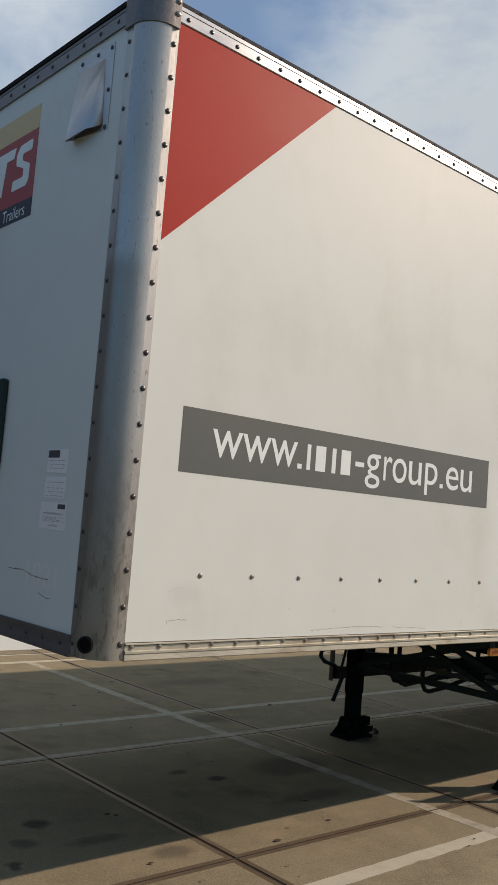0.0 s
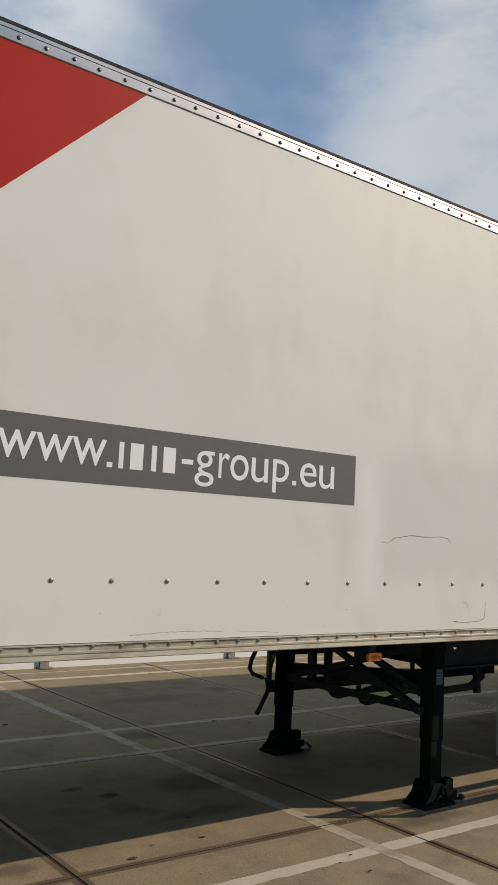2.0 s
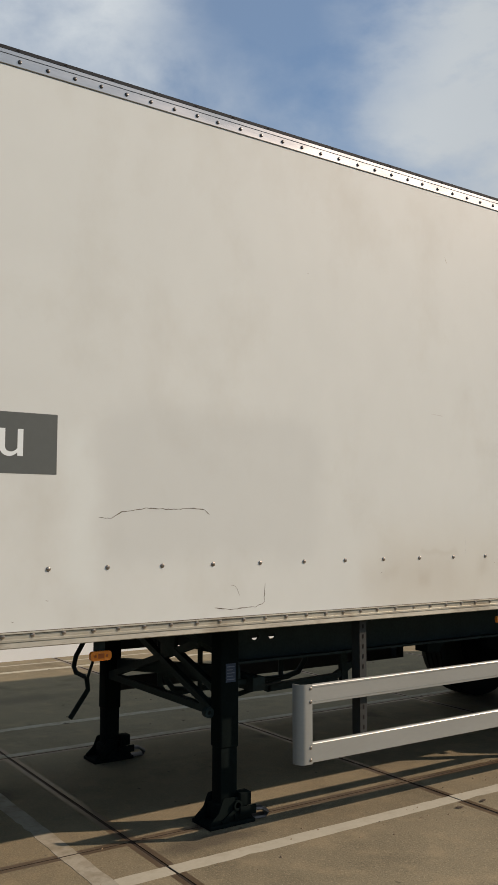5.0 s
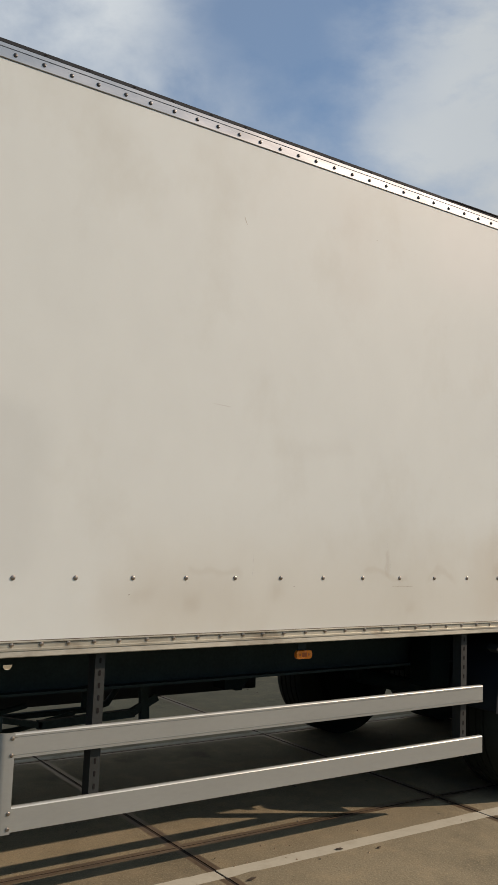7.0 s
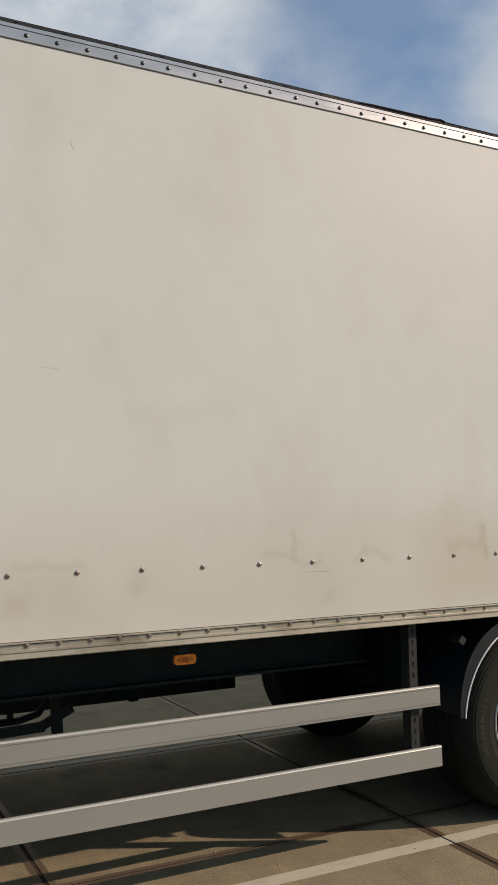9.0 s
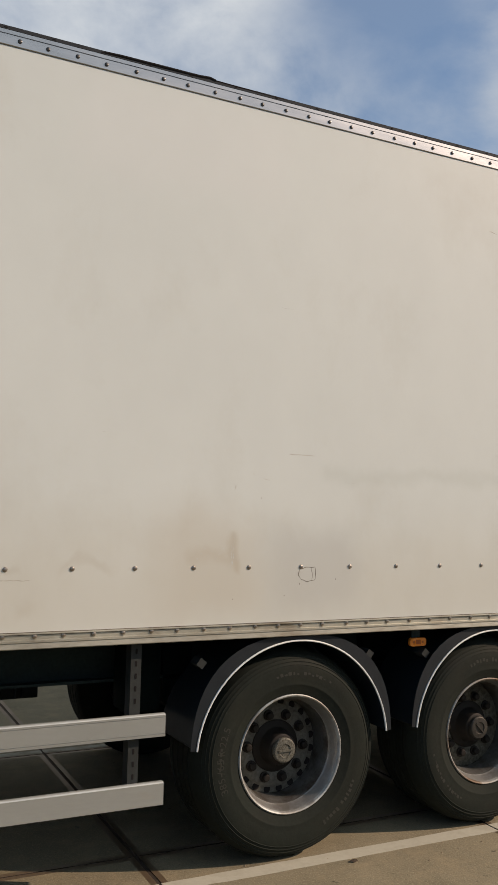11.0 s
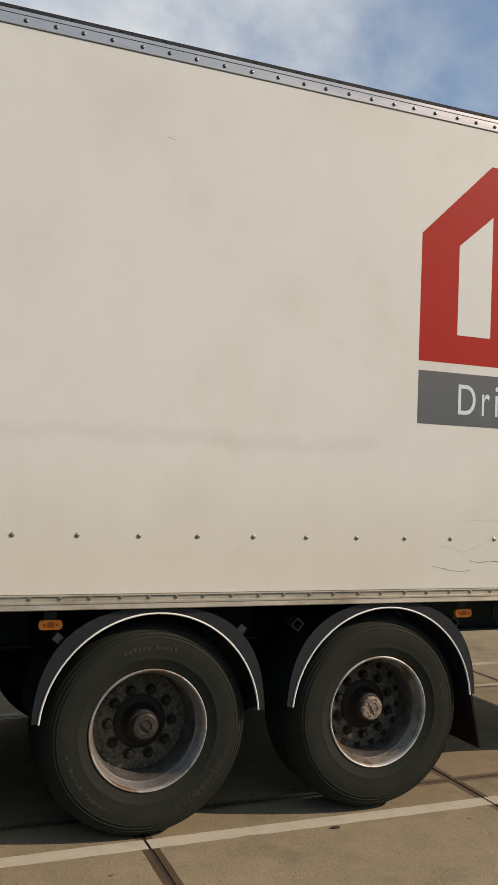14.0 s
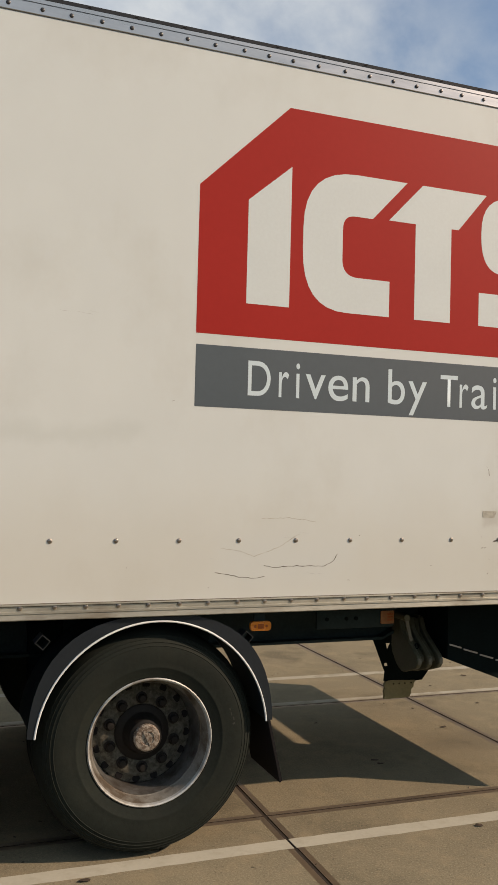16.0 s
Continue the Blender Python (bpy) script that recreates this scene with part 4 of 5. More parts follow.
for ch, x0, x1, z0, z1 in (("D", 11.015, 11.134, 2.192, 2.362), ("r", 11.178, 11.232, 2.192, 2.318), ("i", 11.27, 11.29, 2.192, 2.365),
                           ("v", 11.322, 11.432, 2.192, 2.315), ("e", 11.448, 11.56, 2.189, 2.318), ("n", 11.585, 11.682, 2.192, 2.318),
                           ("b", 11.79, 11.89, 2.189, 2.37), ("y", 11.91, 12.022, 2.137, 2.315), ("T", 12.105, 12.212, 2.192, 2.36),
                           ("r", 12.225, 12.28, 2.192, 2.318), ("a", 12.3, 12.4, 2.189, 2.318), ("i", 12.438, 12.459, 2.192, 2.365),
                           ("l", 12.505, 12.525, 2.192, 2.368), ("e", 12.555, 12.665, 2.189, 2.318), ("r", 12.695, 12.75, 2.192, 2.318), ("s", 12.77, 12.855, 2.189, 2.318)):
    lettering(ch, slogan, "slogan_letter", x0, x1, z0, z1, SLOGAN_PALE, flat)

# cracks and scuffs of the side
crack([(2.84, 1.728), (2.9, 1.722), (2.96, 1.755), (3.1, 1.775), (3.25, 1.77), (3.37, 1.778), (3.44, 1.768), (3.465, 1.745)], 0.0033, side, on_side)
crack([(3.5, 1.262), (3.6, 1.25), (3.76, 1.255), (3.815, 1.275), (3.822, 1.38)], 0.0032, side, on_side)
crack([(3.6, 1.375), (3.63, 1.37), (3.66, 1.315)], 0.0018, side, on_side)
crack([(1.2, 1.238), (1.45, 1.248), (1.62, 1.248), (1.75, 1.244)], 0.0016, side, on_side)
crack([(1.8, 1.243), (2.0, 1.236), (2.1, 1.23)], 0.001, side, on_side)
crack([(0.95, 1.231), (1.15, 1.236)], 0.0008, side, on_side, "scuff", SCUFF)
crack([(0.326, 1.278), (0.334, 1.296), (0.39, 1.3), (0.436, 1.298)], 0.0032, side, on_side, "scuff", SCUFF_DARK)
crack([(0.328, 1.415), (0.35, 1.43), (0.42, 1.437)], 0.0026, side, on_side, "scuff", SCUFF)
crack([(10.87, 1.335), (10.91, 1.33), (11.0, 1.31), (11.07, 1.306), (11.13, 1.312)], 0.0024, side, on_side)
crack([(11.12, 1.368), (11.18, 1.355), (11.25, 1.36), (11.36, 1.362), (11.45, 1.36), (11.5, 1.385), (11.52, 1.42)], 0.0028, side, on_side)
crack([(11.1, 1.594), (11.25, 1.598), (11.34, 1.59), (11.4, 1.578)], 0.0018, side, on_side, "scuff", SCUFF_DARK)
crack([(11.26, 1.322), (11.36, 1.326), (11.45, 1.32)], 0.0016, side, on_side, "scuff", SCUFF)
crack([(10.9, 1.452), (11.0, 1.435), (11.07, 1.41), (11.2, 1.455), (11.31, 1.52)], 0.002, side, on_side, "scuff", SCUFF_DARK)
crack([(7.99, 1.425), (7.975, 1.45), (7.985, 1.475), (8.02, 1.485), (8.075, 1.488), (8.08, 1.45), (8.076, 1.42), (8.03, 1.412), (7.99, 1.425)], 0.0026, side, on_side)
crack([(7.91, 2.066), (8.06, 2.062)], 0.0022, side, on_side, "scuff", SCUFF_DARK)
crack([(7.84, 2.825), (7.92, 2.822)], 0.0016, side, on_side, "scuff", SCUFF)
crack([(9.24, 3.46), (9.3, 3.452)], 0.004, side, on_side, "scuff", SCUFF_DARK)
crack([(5.11, 2.388), (5.22, 2.384)], 0.004, side, on_side, "scuff", SCUFF)
crack([(5.26, 3.43), (5.28, 3.39)], 0.005, side, on_side, "scuff", SCUFF_DARK)
crack([(6.43, 1.44), (6.6, 1.438)], 0.0024, side, on_side, "scuff", SCUFF_DARK)
crack([(10.18, 2.53), (10.25, 2.52)], 0.0016, side, on_side, "scuff", SCUFF)
b = bmesh.new()
prism(b, [(12.385, 1.607), (12.46, 1.603), (12.475, 1.64), (12.385, 1.641)], SIDE(0.0), 0.0008)
part("tape_scrap", b, SCUFF_DARK, side, "torn grey scrap of tape")
crack([(12.42, 1.868), (12.423, 1.85), (12.424, 1.832)], 0.005, side, on_side)
crack([(12.455, 1.478), (12.475, 1.48), (12.49, 1.49)], 0.006, side, on_side)
for x, z, d in ((12.38, 1.442, 0.01), (12.4, 1.443, 0.008), (12.43, 1.38, 0.003), (12.42, 1.302, 0.006), (11.64, 1.51, 0.004), (1.04, 1.34, 0.004), (12.38, 1.5, 0.003)):
    crack([(x, z), (x + d, z + 0.003)], 0.005, side, on_side)
for x, z0, z1 in ((7.6, 1.5, 1.66), (6.38, 1.53, 1.7), (7.59, 1.48, 1.6), (6.41, 1.5, 1.6), (5.4, 1.5, 1.62)):
    for k in range(5):
        z = z0 + (z1 - z0) * k / 5
        crack([(x + 0.003 * (k % 3), z), (x + 0.004 * (k % 2), z + (z1 - z0) * 0.17)], 0.0032, side, on_side, "scuff", SCUFF)
for pts in ([(7.595, 1.905), (7.605, 1.885), (7.6, 1.868)], [(7.615, 1.902), (7.61, 1.885)], [(7.76, 1.935), (7.775, 1.93), (7.8, 1.928)], [(7.7, 1.96), (7.71, 1.95)]):
    crack(pts, 0.0016, side, on_side, "scuff", SCUFF_DARK)
for x, z in ((7.75, 1.833), (7.6, 1.33), (8.2, 1.42), (7.98, 1.4)):
    crack([(x, z), (x + 0.005, z + 0.003)], 0.005, side, on_side)
crack([(8.055, 1.415), (8.06, 1.45), (8.052, 1.485)], 0.0018, side, on_side)
for k in range(9):
    x, z = 7.4 + 0.02 * k, 1.53 + 0.012 * (k * 7 % 5)
    crack([(x, z), (x + 0.012, z + 0.004)], 0.003, side, on_side, "scuff", SCUFF)
for k in range(4):
    crack([(1.335 + 0.008 * k, 1.326 + 0.008 * k), (1.365, 1.328 + 0.008 * k)], 0.0018, side, on_side, "scuff", SCUFF_DARK)
for x, z, d in ((11.2, 1.505, 0.09), (11.3, 1.525, 0.06), (10.1, 2.53, 0.05), (10.24, 2.535, 0.04), (7.35, 1.33, 0.05), (8.25, 1.93, 0.06)):
    crack([(x, z), (x + d, z - 0.004)], 0.0016, side, on_side, "scuff", SCUFF)
rnd = random.Random(11)
for i in range(46):
    x, z = rnd.uniform(0.4, 13.3), rnd.choice((rnd.uniform(1.25, 1.46), rnd.uniform(1.3, 3.7)))
    crack([(x, z), (x + rnd.uniform(-0.012, 0.02), z + rnd.uniform(-0.006, 0.006))], rnd.uniform(0.0012, 0.0025), side, on_side, "scuff", SCUFF if i % 3 else CRACK)

# ---- chassis ----
def chassis_beam(y):
    b = bmesh.new()
    # web in two strips; half-round light holes along their seam near the legs
    extrude(b, [(3.45, 1.135), (3.45, 1.08), (3.7, 1.06), (3.795, 1.0), (13.3, 1.0), (13.3, 1.135)], "y", y - 0.006, y + 0.006)
    seam = [(3.795, 1.0)]
    for x in (4.21, 4.34):
        seam += [(x - 0.028 * math.cos(radians(30 * k)), 1.0 - 0.028 * math.sin(radians(30 * k))) for k in range(7)]
    seam += [(13.3, 1.0), (13.3, 0.95), (12.32, 0.95), (12.12, 0.86), (4.05, 0.855)]
    extrude(b, seam, "y", y - 0.006, y + 0.006)
    prof = [(3.45, 1.08), (3.7, 1.06), (4.05, 0.855), (12.12, 0.86), (12.32, 0.95), (13.3, 0.95)]
    for (xa, za), (xb, zb) in zip(prof, prof[1:]):
        beam(b, (xa, y, za), (xb, y, zb), 0.14, 0.014)
    return part("chassis_beam", b, CHASSIS, trailer, "black steel chassis beam")


chassis_beam(0.66)
chassis_beam(1.89)
for x, z0 in ((4.11, 0.86), (5.3, 0.86), (6.2, 0.86), (7.3, 0.93), (8.6, 0.93), (9.95, 0.93), (11.4, 0.93), (12.6, 0.97)):
    b = bmesh.new()
    box(b, x, x + 0.06, 0.67, 1.88, z0, 1.135, 0.004)
    part("cross_member", b, CHASSIS, trailer)


def landing_leg(x, y, low):
    b = bmesh.new()
    box(b, x - 0.063, x + 0.063, y - 0.056, y + 0.056, low, 1.108, 0.012, 3)
    leg = part("landing_leg", b, LEG_PAINT, trailer, "black landing leg with hinged foot")
    b = bmesh.new()
    box(b, x - 0.056, x + 0.056, y - 0.05, y + 0.05, 0.09, low + 0.02, 0.009, 2)
    part("inner_tube", b, LEG_PAINT, leg)
    b = bmesh.new()
    cheek = rounded([(x - 0.058, 0.155), (x - 0.09, 0.08), (x - 0.145, 0.035), (x - 0.15, 0.0), (x + 0.145, 0.0), (x + 0.135, 0.04), (x + 0.1, 0.06), (x + 0.098, 0.13), (x + 0.06, 0.15)], 0.012, 3)
    extrude(b, cheek, "y", y - 0.084, y - 0.074)
    extrude(b, cheek, "y", y + 0.074, y + 0.084)
    box(b, x - 0.155, x + 0.15, y - 0.1, y + 0.1, 0.0, 0.022, 0.005)
    box(b, x - 0.08, x + 0.08, y - 0.074, y + 0.074, 0.02, 0.12, 0.02)
    box(b, x + 0.01, x + 0.125, y - 0.094, y - 0.084, 0.03, 0.07, 0.004)
    part("foot", b, LEG_PAINT, leg, "dark steel foot plate")
    b = bmesh.new()
    box(b, x + 0.045, x + 0.12, y - 0.1, y - 0.03, 0.1, 0.175, 0.006)
    box(b, x + 0.04, x + 0.15, y - 0.108, y - 0.098, 0.05, 0.1, 0.004)
    part("foot_bracket", b, LEG_PAINT, leg)
    b = bmesh.new()
    tube(b, [(x + 0.13, y - 0.07, 0.07), (x + 0.19, y - 0.09, 0.072), (x + 0.235, y - 0.08, 0.045), (x + 0.24, y - 0.06, 0.015), (x + 0.15, y - 0.05, 0.012)], 0.012, 8, flat=2.2)
    part("foot_shackle", b, DARK_ALU, leg, "worn grey shackle on the foot")
    b = bmesh.new()
    lathe(b, [(0.028, 0.02), (0.028, -0.012), (0.017, -0.012), (0.017, 0.02)], 16, close=True)
    lathe(b, [(0.017, 0.0), (0.0001, 0.0)], 16)
    pin = part("pivot", b, LEG_PAINT, leg)
    pin.location = (x + 0.03, y - 0.09, 0.11)
    b = bmesh.new()
    beam(b, (x + 0.02, y - 0.092, 0.09), (x - 0.07, y - 0.092, 0.03), 0.01, 0.02)
    part("foot_strap", b, LEG_PAINT, leg)
    return leg


leg_near, leg_far = landing_leg(3.86, 0.456, 0.42), landing_leg(3.897, 2.056, 0.36)
b = bmesh.new()
prism(b, [(3.83, 0.79), (3.896, 0.79), (3.896, 0.895), (3.83, 0.895)], SIDE(0.3995), 0.002)
lab = part("leg_label", b, LABEL_BLUE, leg_near, "faded blue instruction label")
b = bmesh.new()
for k in range(5):
    z = 0.803 + 0.018 * k
    prism(b, [(3.838, z), (3.888 - 0.01 * (k % 2), z), (3.888 - 0.01 * (k % 2), z + 0.005), (3.838, z + 0.005)], SIDE(0.397), 0.001)
part("print", b, LABEL_PRINT, lab, "pale bars of small print")
for a, c, w in (((3.86, 0.5, 0.575), (3.86, 1.55, 0.95), 0.042), ((3.86, 0.5, 0.71), (3.86, 1.3, 0.985), 0.042), ((3.86, 0.5, 0.6), (3.88, 2.02, 0.6), 0.045),
                ((3.88, 2.02, 0.6), (3.86, 0.72, 0.98), 0.042), ((3.96, 0.5, 0.82), (3.96, 2.05, 0.67), 0.075)):
    b = bmesh.new()
    beam(b, a, c, w, w)
    part("leg_brace", b, CHASSIS, trailer)
b = bmesh.new()
box(b, 3.84, 3.87, 1.02, 1.2, 0.86, 1.12, 0.004)
part("brace_hanger", b, CHASSIS, trailer)
b = bmesh.new()
lathe(b, [(0.03, 0.02), (0.03, -0.02), (0.012, -0.02), (0.012, 0.02)], 16, close=True)
stub = part("crank_stub", b, CHASSIS, leg_near)
stub.location = (3.768, 0.49, 0.615)
# folded crank at the far leg
b = bmesh.new()
tube(b, [(3.86, 2.3, 1.1), (3.84, 2.3, 0.95), (3.804, 2.3, 0.83), (3.733, 2.3, 0.71), (3.717, 2.3, 0.637), (3.714, 2.25, 0.6), (3.734, 2.15, 0.584), (3.72, 2.07, 0.58),
         (3.715, 2.035, 0.51), (3.56, 1.98, 0.338)], 0.018, 10)
tube(b, [(3.92, 2.1, 1.1), (3.715, 2.05, 0.585)], 0.011, 8)
part("crank_handle", b, CHASSIS, leg_far, "bent black crank handle")

# bent-tube carrier under the frame
b = bmesh.new()
tube(b, [(4.35, 2.05, 0.86), (4.36, 2.05, 0.52), (4.42, 2.05, 0.44), (4.55, 2.05, 0.42), (5.5, 2.05, 0.43), (5.62, 2.05, 0.46), (5.69, 2.05, 0.55), (5.72, 2.05, 0.88)], 0.024, 10)
tube(b, [(5.44, 2.05, 0.43), (5.44, 2.05, 0.88)], 0.022, 8)
beam(b, (4.0, 1.42, 0.68), (4.86, 1.42, 0.5), 0.05, 0.035)
beam(b, (4.84, 1.42, 0.5), (5.5, 1.42, 0.52), 0.05, 0.05)
beam(b, (5.48, 1.42, 0.52), (5.67, 1.42, 0.61), 0.03, 0.05)
beam(b, (5.58, 1.42, 0.46), (5.56, 1.42, 0.88), 0.04, 0.06)
for x0, x1, z0 in ((4.18, 4.52, 0.45), (4.52, 4.86, 0.37)):
    tube(b, [(x0, 1.82, 0.86), (x0, 1.82, z0 + 0.08), (x0 + 0.04, 1.82, z0 + 0.02), (x0 + 0.1, 1.82, z0), (x1, 1.82, z0 + 0.02), (x1 + 0.4, 1.82, z0 + 0.09)], 0.02, 8)
part("wheel_carrier", b, CHASSIS, trailer, "bent black tube carrier under the chassis")
b = bmesh.new()
beam(b, (4.0, 1.0, 0.71), (4.4, 1.0, 0.67), 0.3, 0.03)
box(b, 4.28, 4.38, 0.78, 1.22, 0.63, 0.72, 0.01)
part("carrier_plate", b, CHASSIS, trailer)


# ---- side guard ----
def flip(y, far):
    return FAR - y if far else y


def guard_rail(z0, z1, far, grooved):
    b = bmesh.new()
    prof = [(0.045, z1), (0.027, z1), (0.021, z1 - 0.002), (0.0165, z1 - 0.0075)]
    if grooved:
        prof += [(0.0165, z1 - 0.014), (0.0195, z1 - 0.0145), (0.0195, z1 - 0.0165), (0.0165, z1 - 0.017), (0.0165, z0 + 0.014), (0.0192, z0 + 0.0135), (0.0192, z0 + 0.0115),
                 (0.0148, z0 + 0.0105)]
    prof += [(0.0155, z0), (0.045, z0)]
    extrude(b, [(flip(p, far), q) for p, q in prof], "x", 4.152, 7.275)
    # far rail: the shade on its inner face is put into a darker material
    rail = part("guard_rail", b, POST_STEEL if far else RAIL_WHITE, trailer, "far side guard rail, darkened as standing in shade" if far else "pale aluminium side guard rail")
    if not far:
        # highlight along the top edge, laid on as a paler strip
        b = bmesh.new()
        extrude(b, [(0.0295, z1 + 0.0012), (0.024, z1 + 0.0012), (0.0185, z1 - 0.001), (0.0155, z1 - 0.0052), (0.0165, z1 - 0.0076), (0.021, z1 - 0.002), (0.027, z1)], "x", 4.154, 7.274)
        part("highlight_strip", b, HIGHLIGHT_EDGE, rail, "pale strip painted as the highlight along the top edge of the rail")
    return rail


def guard_end(far):
    b = bmesh.new()
    outer = [(4.152, 0.01), (4.112, 0.01)] + [(4.112 - 0.046 * math.sin(a), 0.056 - 0.046 * math.cos(a)) for a in [radians(15 * k) for k in range(1, 7)]] + [(4.066, 0.08)]
    inner = [(4.073, 0.08), (4.073, 0.058), (4.084, 0.03), (4.112, 0.017), (4.152, 0.017)]
    extrude(b, [(p, flip(q, far)) for p, q in outer + inner], "z", 0.375, 0.808)
    # far end: dirt and shade of its inner side both go into the brown
    cap = part("guard_end", b, SHADED_BROWN if far else RAIL_WHITE, trailer, "stained far end of the side guard, with shade in its colour" if far else "rounded pale end of the side guard")
    for z in (0.398, 0.464, 0.712, 0.785):
        piece("rivet", RIV_SMALL, cap, (4.14, flip(0.01, far), z), (0, 0, math.pi if far else 0), (0.8, 0.8, 0.8))


def guard_post(x, far):
    b = bmesh.new()
    for x0, x1, y0, y1 in ((-0.026, 0.026, 0.05, 0.056), (-0.026, -0.02, 0.056, 0.12), (0.02, 0.026, 0.056, 0.12)):
        box(b, x + x0, x + x1, *sorted((flip(y0, far), flip(y1, far))), 0.4, 1.14)
    p = part("guard_post", b, POST_STEEL, trailer, "perforated dull steel guard post")
    b = bmesh.new()
    prism(b, rounded([(-0.005, -0.013), (0.005, -0.013), (0.005, 0.013), (-0.005, 0.013)], 0.0045, 3), SIDE(0.0), 0.0015)
    me = mesh_only("slot", b, SEAL, 0)
    for k in range(11):
        z = 0.515 + 0.058 * k
        if not 0.68 < z < 0.82:
            piece("slot", me, p, (x, flip(0.05, far), z), (0, 0, math.pi if far else 0))


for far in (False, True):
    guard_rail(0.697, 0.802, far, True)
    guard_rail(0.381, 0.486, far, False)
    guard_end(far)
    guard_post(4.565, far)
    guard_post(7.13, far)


# ---- marker lamps ----
def marker_lamp(x):
    b = bmesh.new()
    prism(b, rounded([(x - 0.055, 1.037), (x + 0.055, 1.037), (x + 0.055, 1.082), (x - 0.055, 1.082)], 0.018, 5), SIDE(0.085), 0.02)
    lens = part("marker_lamp", b, AMBER, trailer, "amber side marker lamp")
    b = bmesh.new()
    for o in (-0.03, 0.03):
        prism(b, rounded([(x + o - 0.006, 1.053), (x + o + 0.006, 1.053), (x + o + 0.006, 1.066), (x + o - 0.006, 1.066)], 0.004, 3), SIDE(0.065), 0.0015)
    prism(b, [(x - 0.016, 1.048), (x + 0.016, 1.048), (x + 0.016, 1.071), (x - 0.016, 1.071)], SIDE(0.065), 0.0015)
    part("lens_mark", b, AMBER_MARK, lens)
    b = bmesh.new()
    box(b, x - 0.03, x + 0.03, 0.086, 0.095, 1.04, 1.13, 0.003)
    part("bracket", b, CHASSIS, lens)


for x in (2.895, 5.825, 8.797, 11.142):
    marker_lamp(x)

# ---- wheels ----
HUB_Z = 0.53


def make_wheel(edge, ledge, disc, cap, holes, written, nut_turn=0.25):
    b = bmesh.new()
    # dished rim: flange, well and disc, all measured from the tyre's outer side
    lathe(b, [(0.265, 0.082), (0.258, 0.1), (0.254, 0.14), (0.25, 0.205), (0.262, 0.217), (0.272, 0.16), (0.28, 0.1)], 64, close=True)
    w = part("wheel", b, BARREL, trailer, "dull alloy wheel with brake dust")
    b = bmesh.new()
    lathe(b, [(0.2865, 0.024), (0.277, 0.044), (0.2725, 0.07), (0.266, 0.0805), (0.28, 0.0805), (0.292, 0.04)], 64, close=True)
    part("rim_ledge", b, ledge, w, "inner ledge of the rim, stained with rust")
    b = bmesh.new()
    lathe(b, [(0.29, 0.033), (0.3, 0.018), (0.302, 0.011), (0.297, 0.006), (0.291, 0.009), (0.287, 0.019), (0.2855, 0.033)], 64, close=True)
    part("rim_edge", b, edge, w, "rim edge browned by rust" if edge is RUSTY_EDGE else "pale worn rim edge")
    b = bmesh.new()
    prof = [(0.296, 0.03), (0.305, 0.012), (0.33, 0.004), (0.35, -0.003), (0.353, -0.0045), (0.358, -0.0038), (0.38, -0.006), (0.41, -0.0075), (0.44, -0.006), (0.452, -0.004), (0.454, -0.0055), (0.458, -0.0015), (0.468, 0.001), (0.47, -0.001), (0.474, 0.0045), (0.484, 0.009), (0.486, 0.007), (0.49, 0.0135),
            (0.499, 0.02), (0.501, 0.0185), (0.505, 0.027), (0.513, 0.04), (0.522, 0.06), (0.53, 0.09)]
    for g in (0.115, 0.18, 0.245, 0.31):
        prof += [(0.533, g - 0.008), (0.52, g - 0.006), (0.52, g + 0.006), (0.533, g + 0.008)]
    prof += [(0.533, 0.345), (0.525, 0.37), (0.5, 0.385), (0.43, 0.39), (0.33, 0.38), (0.296, 0.36)]
    lathe(b, prof, 96, close=True)
    tyre = part("tyre", b, RUBBER, w, "dusty black truck tyre")
    # raised marks on the tyre wall
    def on_wall(a, c):
        return (c * math.cos(a), -0.0084, c * math.sin(a))
    a = 202.0
    for ch, wide in () if not written else (("3", 3.2), ("8", 3.2), ("5", 3.2), ("/", 2.2), ("6", 3.2), ("5", 3.2), ("R", 3.4), ("2", 3.2), ("2", 3.2), (".", 0.8), ("5", 3.2)):
        top = 0.396 if ch == "." else 0.427
        lettering(ch, w, "tyre_letter", radians(a), radians(a - wide), 0.39, top, TYRE_MARK, on_wall)
        a -= wide + (2.6 if ch in "5R" else 0.9)
    rb = random.Random(3)
    for a0, n, r0, r1 in ((-25, 11, 0.398, 0.421), (104, 13, 0.402, 0.418), (188, 6, 0.402, 0.416)) if written else ((80, 4, 0.405, 0.418),):
        a = a0
        for k in range(n):
            half = rb.uniform(0.005, 0.011)
            b = bmesh.new()
            top, low = r1 - rb.choice((0, 0, 0.007)), r0 + rb.choice((0, 0, 0.006))
            q = [(low, -half), (top, -half * 0.9), (top, half), (low, half * 0.8)]
            vs = [b.verts.new((r, y, z)) for y in (-0.0079, -0.001) for r, z in q]
            b.faces.new(vs[:4])
            for m in range(4):
                b.faces.new((vs[m], vs[(m + 1) % 4], vs[4 + (m + 1) % 4], vs[4 + m]))
            piece("tyre_mark", mesh_only("tyre_mark", b, TYRE_MARK, 0), w, (0, 0, 0), (0, -radians(a), 0))
            a -= 3.4 + (2.5 if k % 6 == 5 else 0)
    b = bmesh.new()
    lathe(b, [(0.252, 0.213), (0.248, 0.204), (0.236, 0.2), (0.218, 0.198), (0.208, 0.19), (0.2, 0.187), (0.14, 0.187), (0.134, 0.191), (0.134, 0.207), (0.2, 0.212), (0.235, 0.219)], 56, close=True)
    part("wheel_disc", b, disc, w, "brake-dusted grey wheel disc")
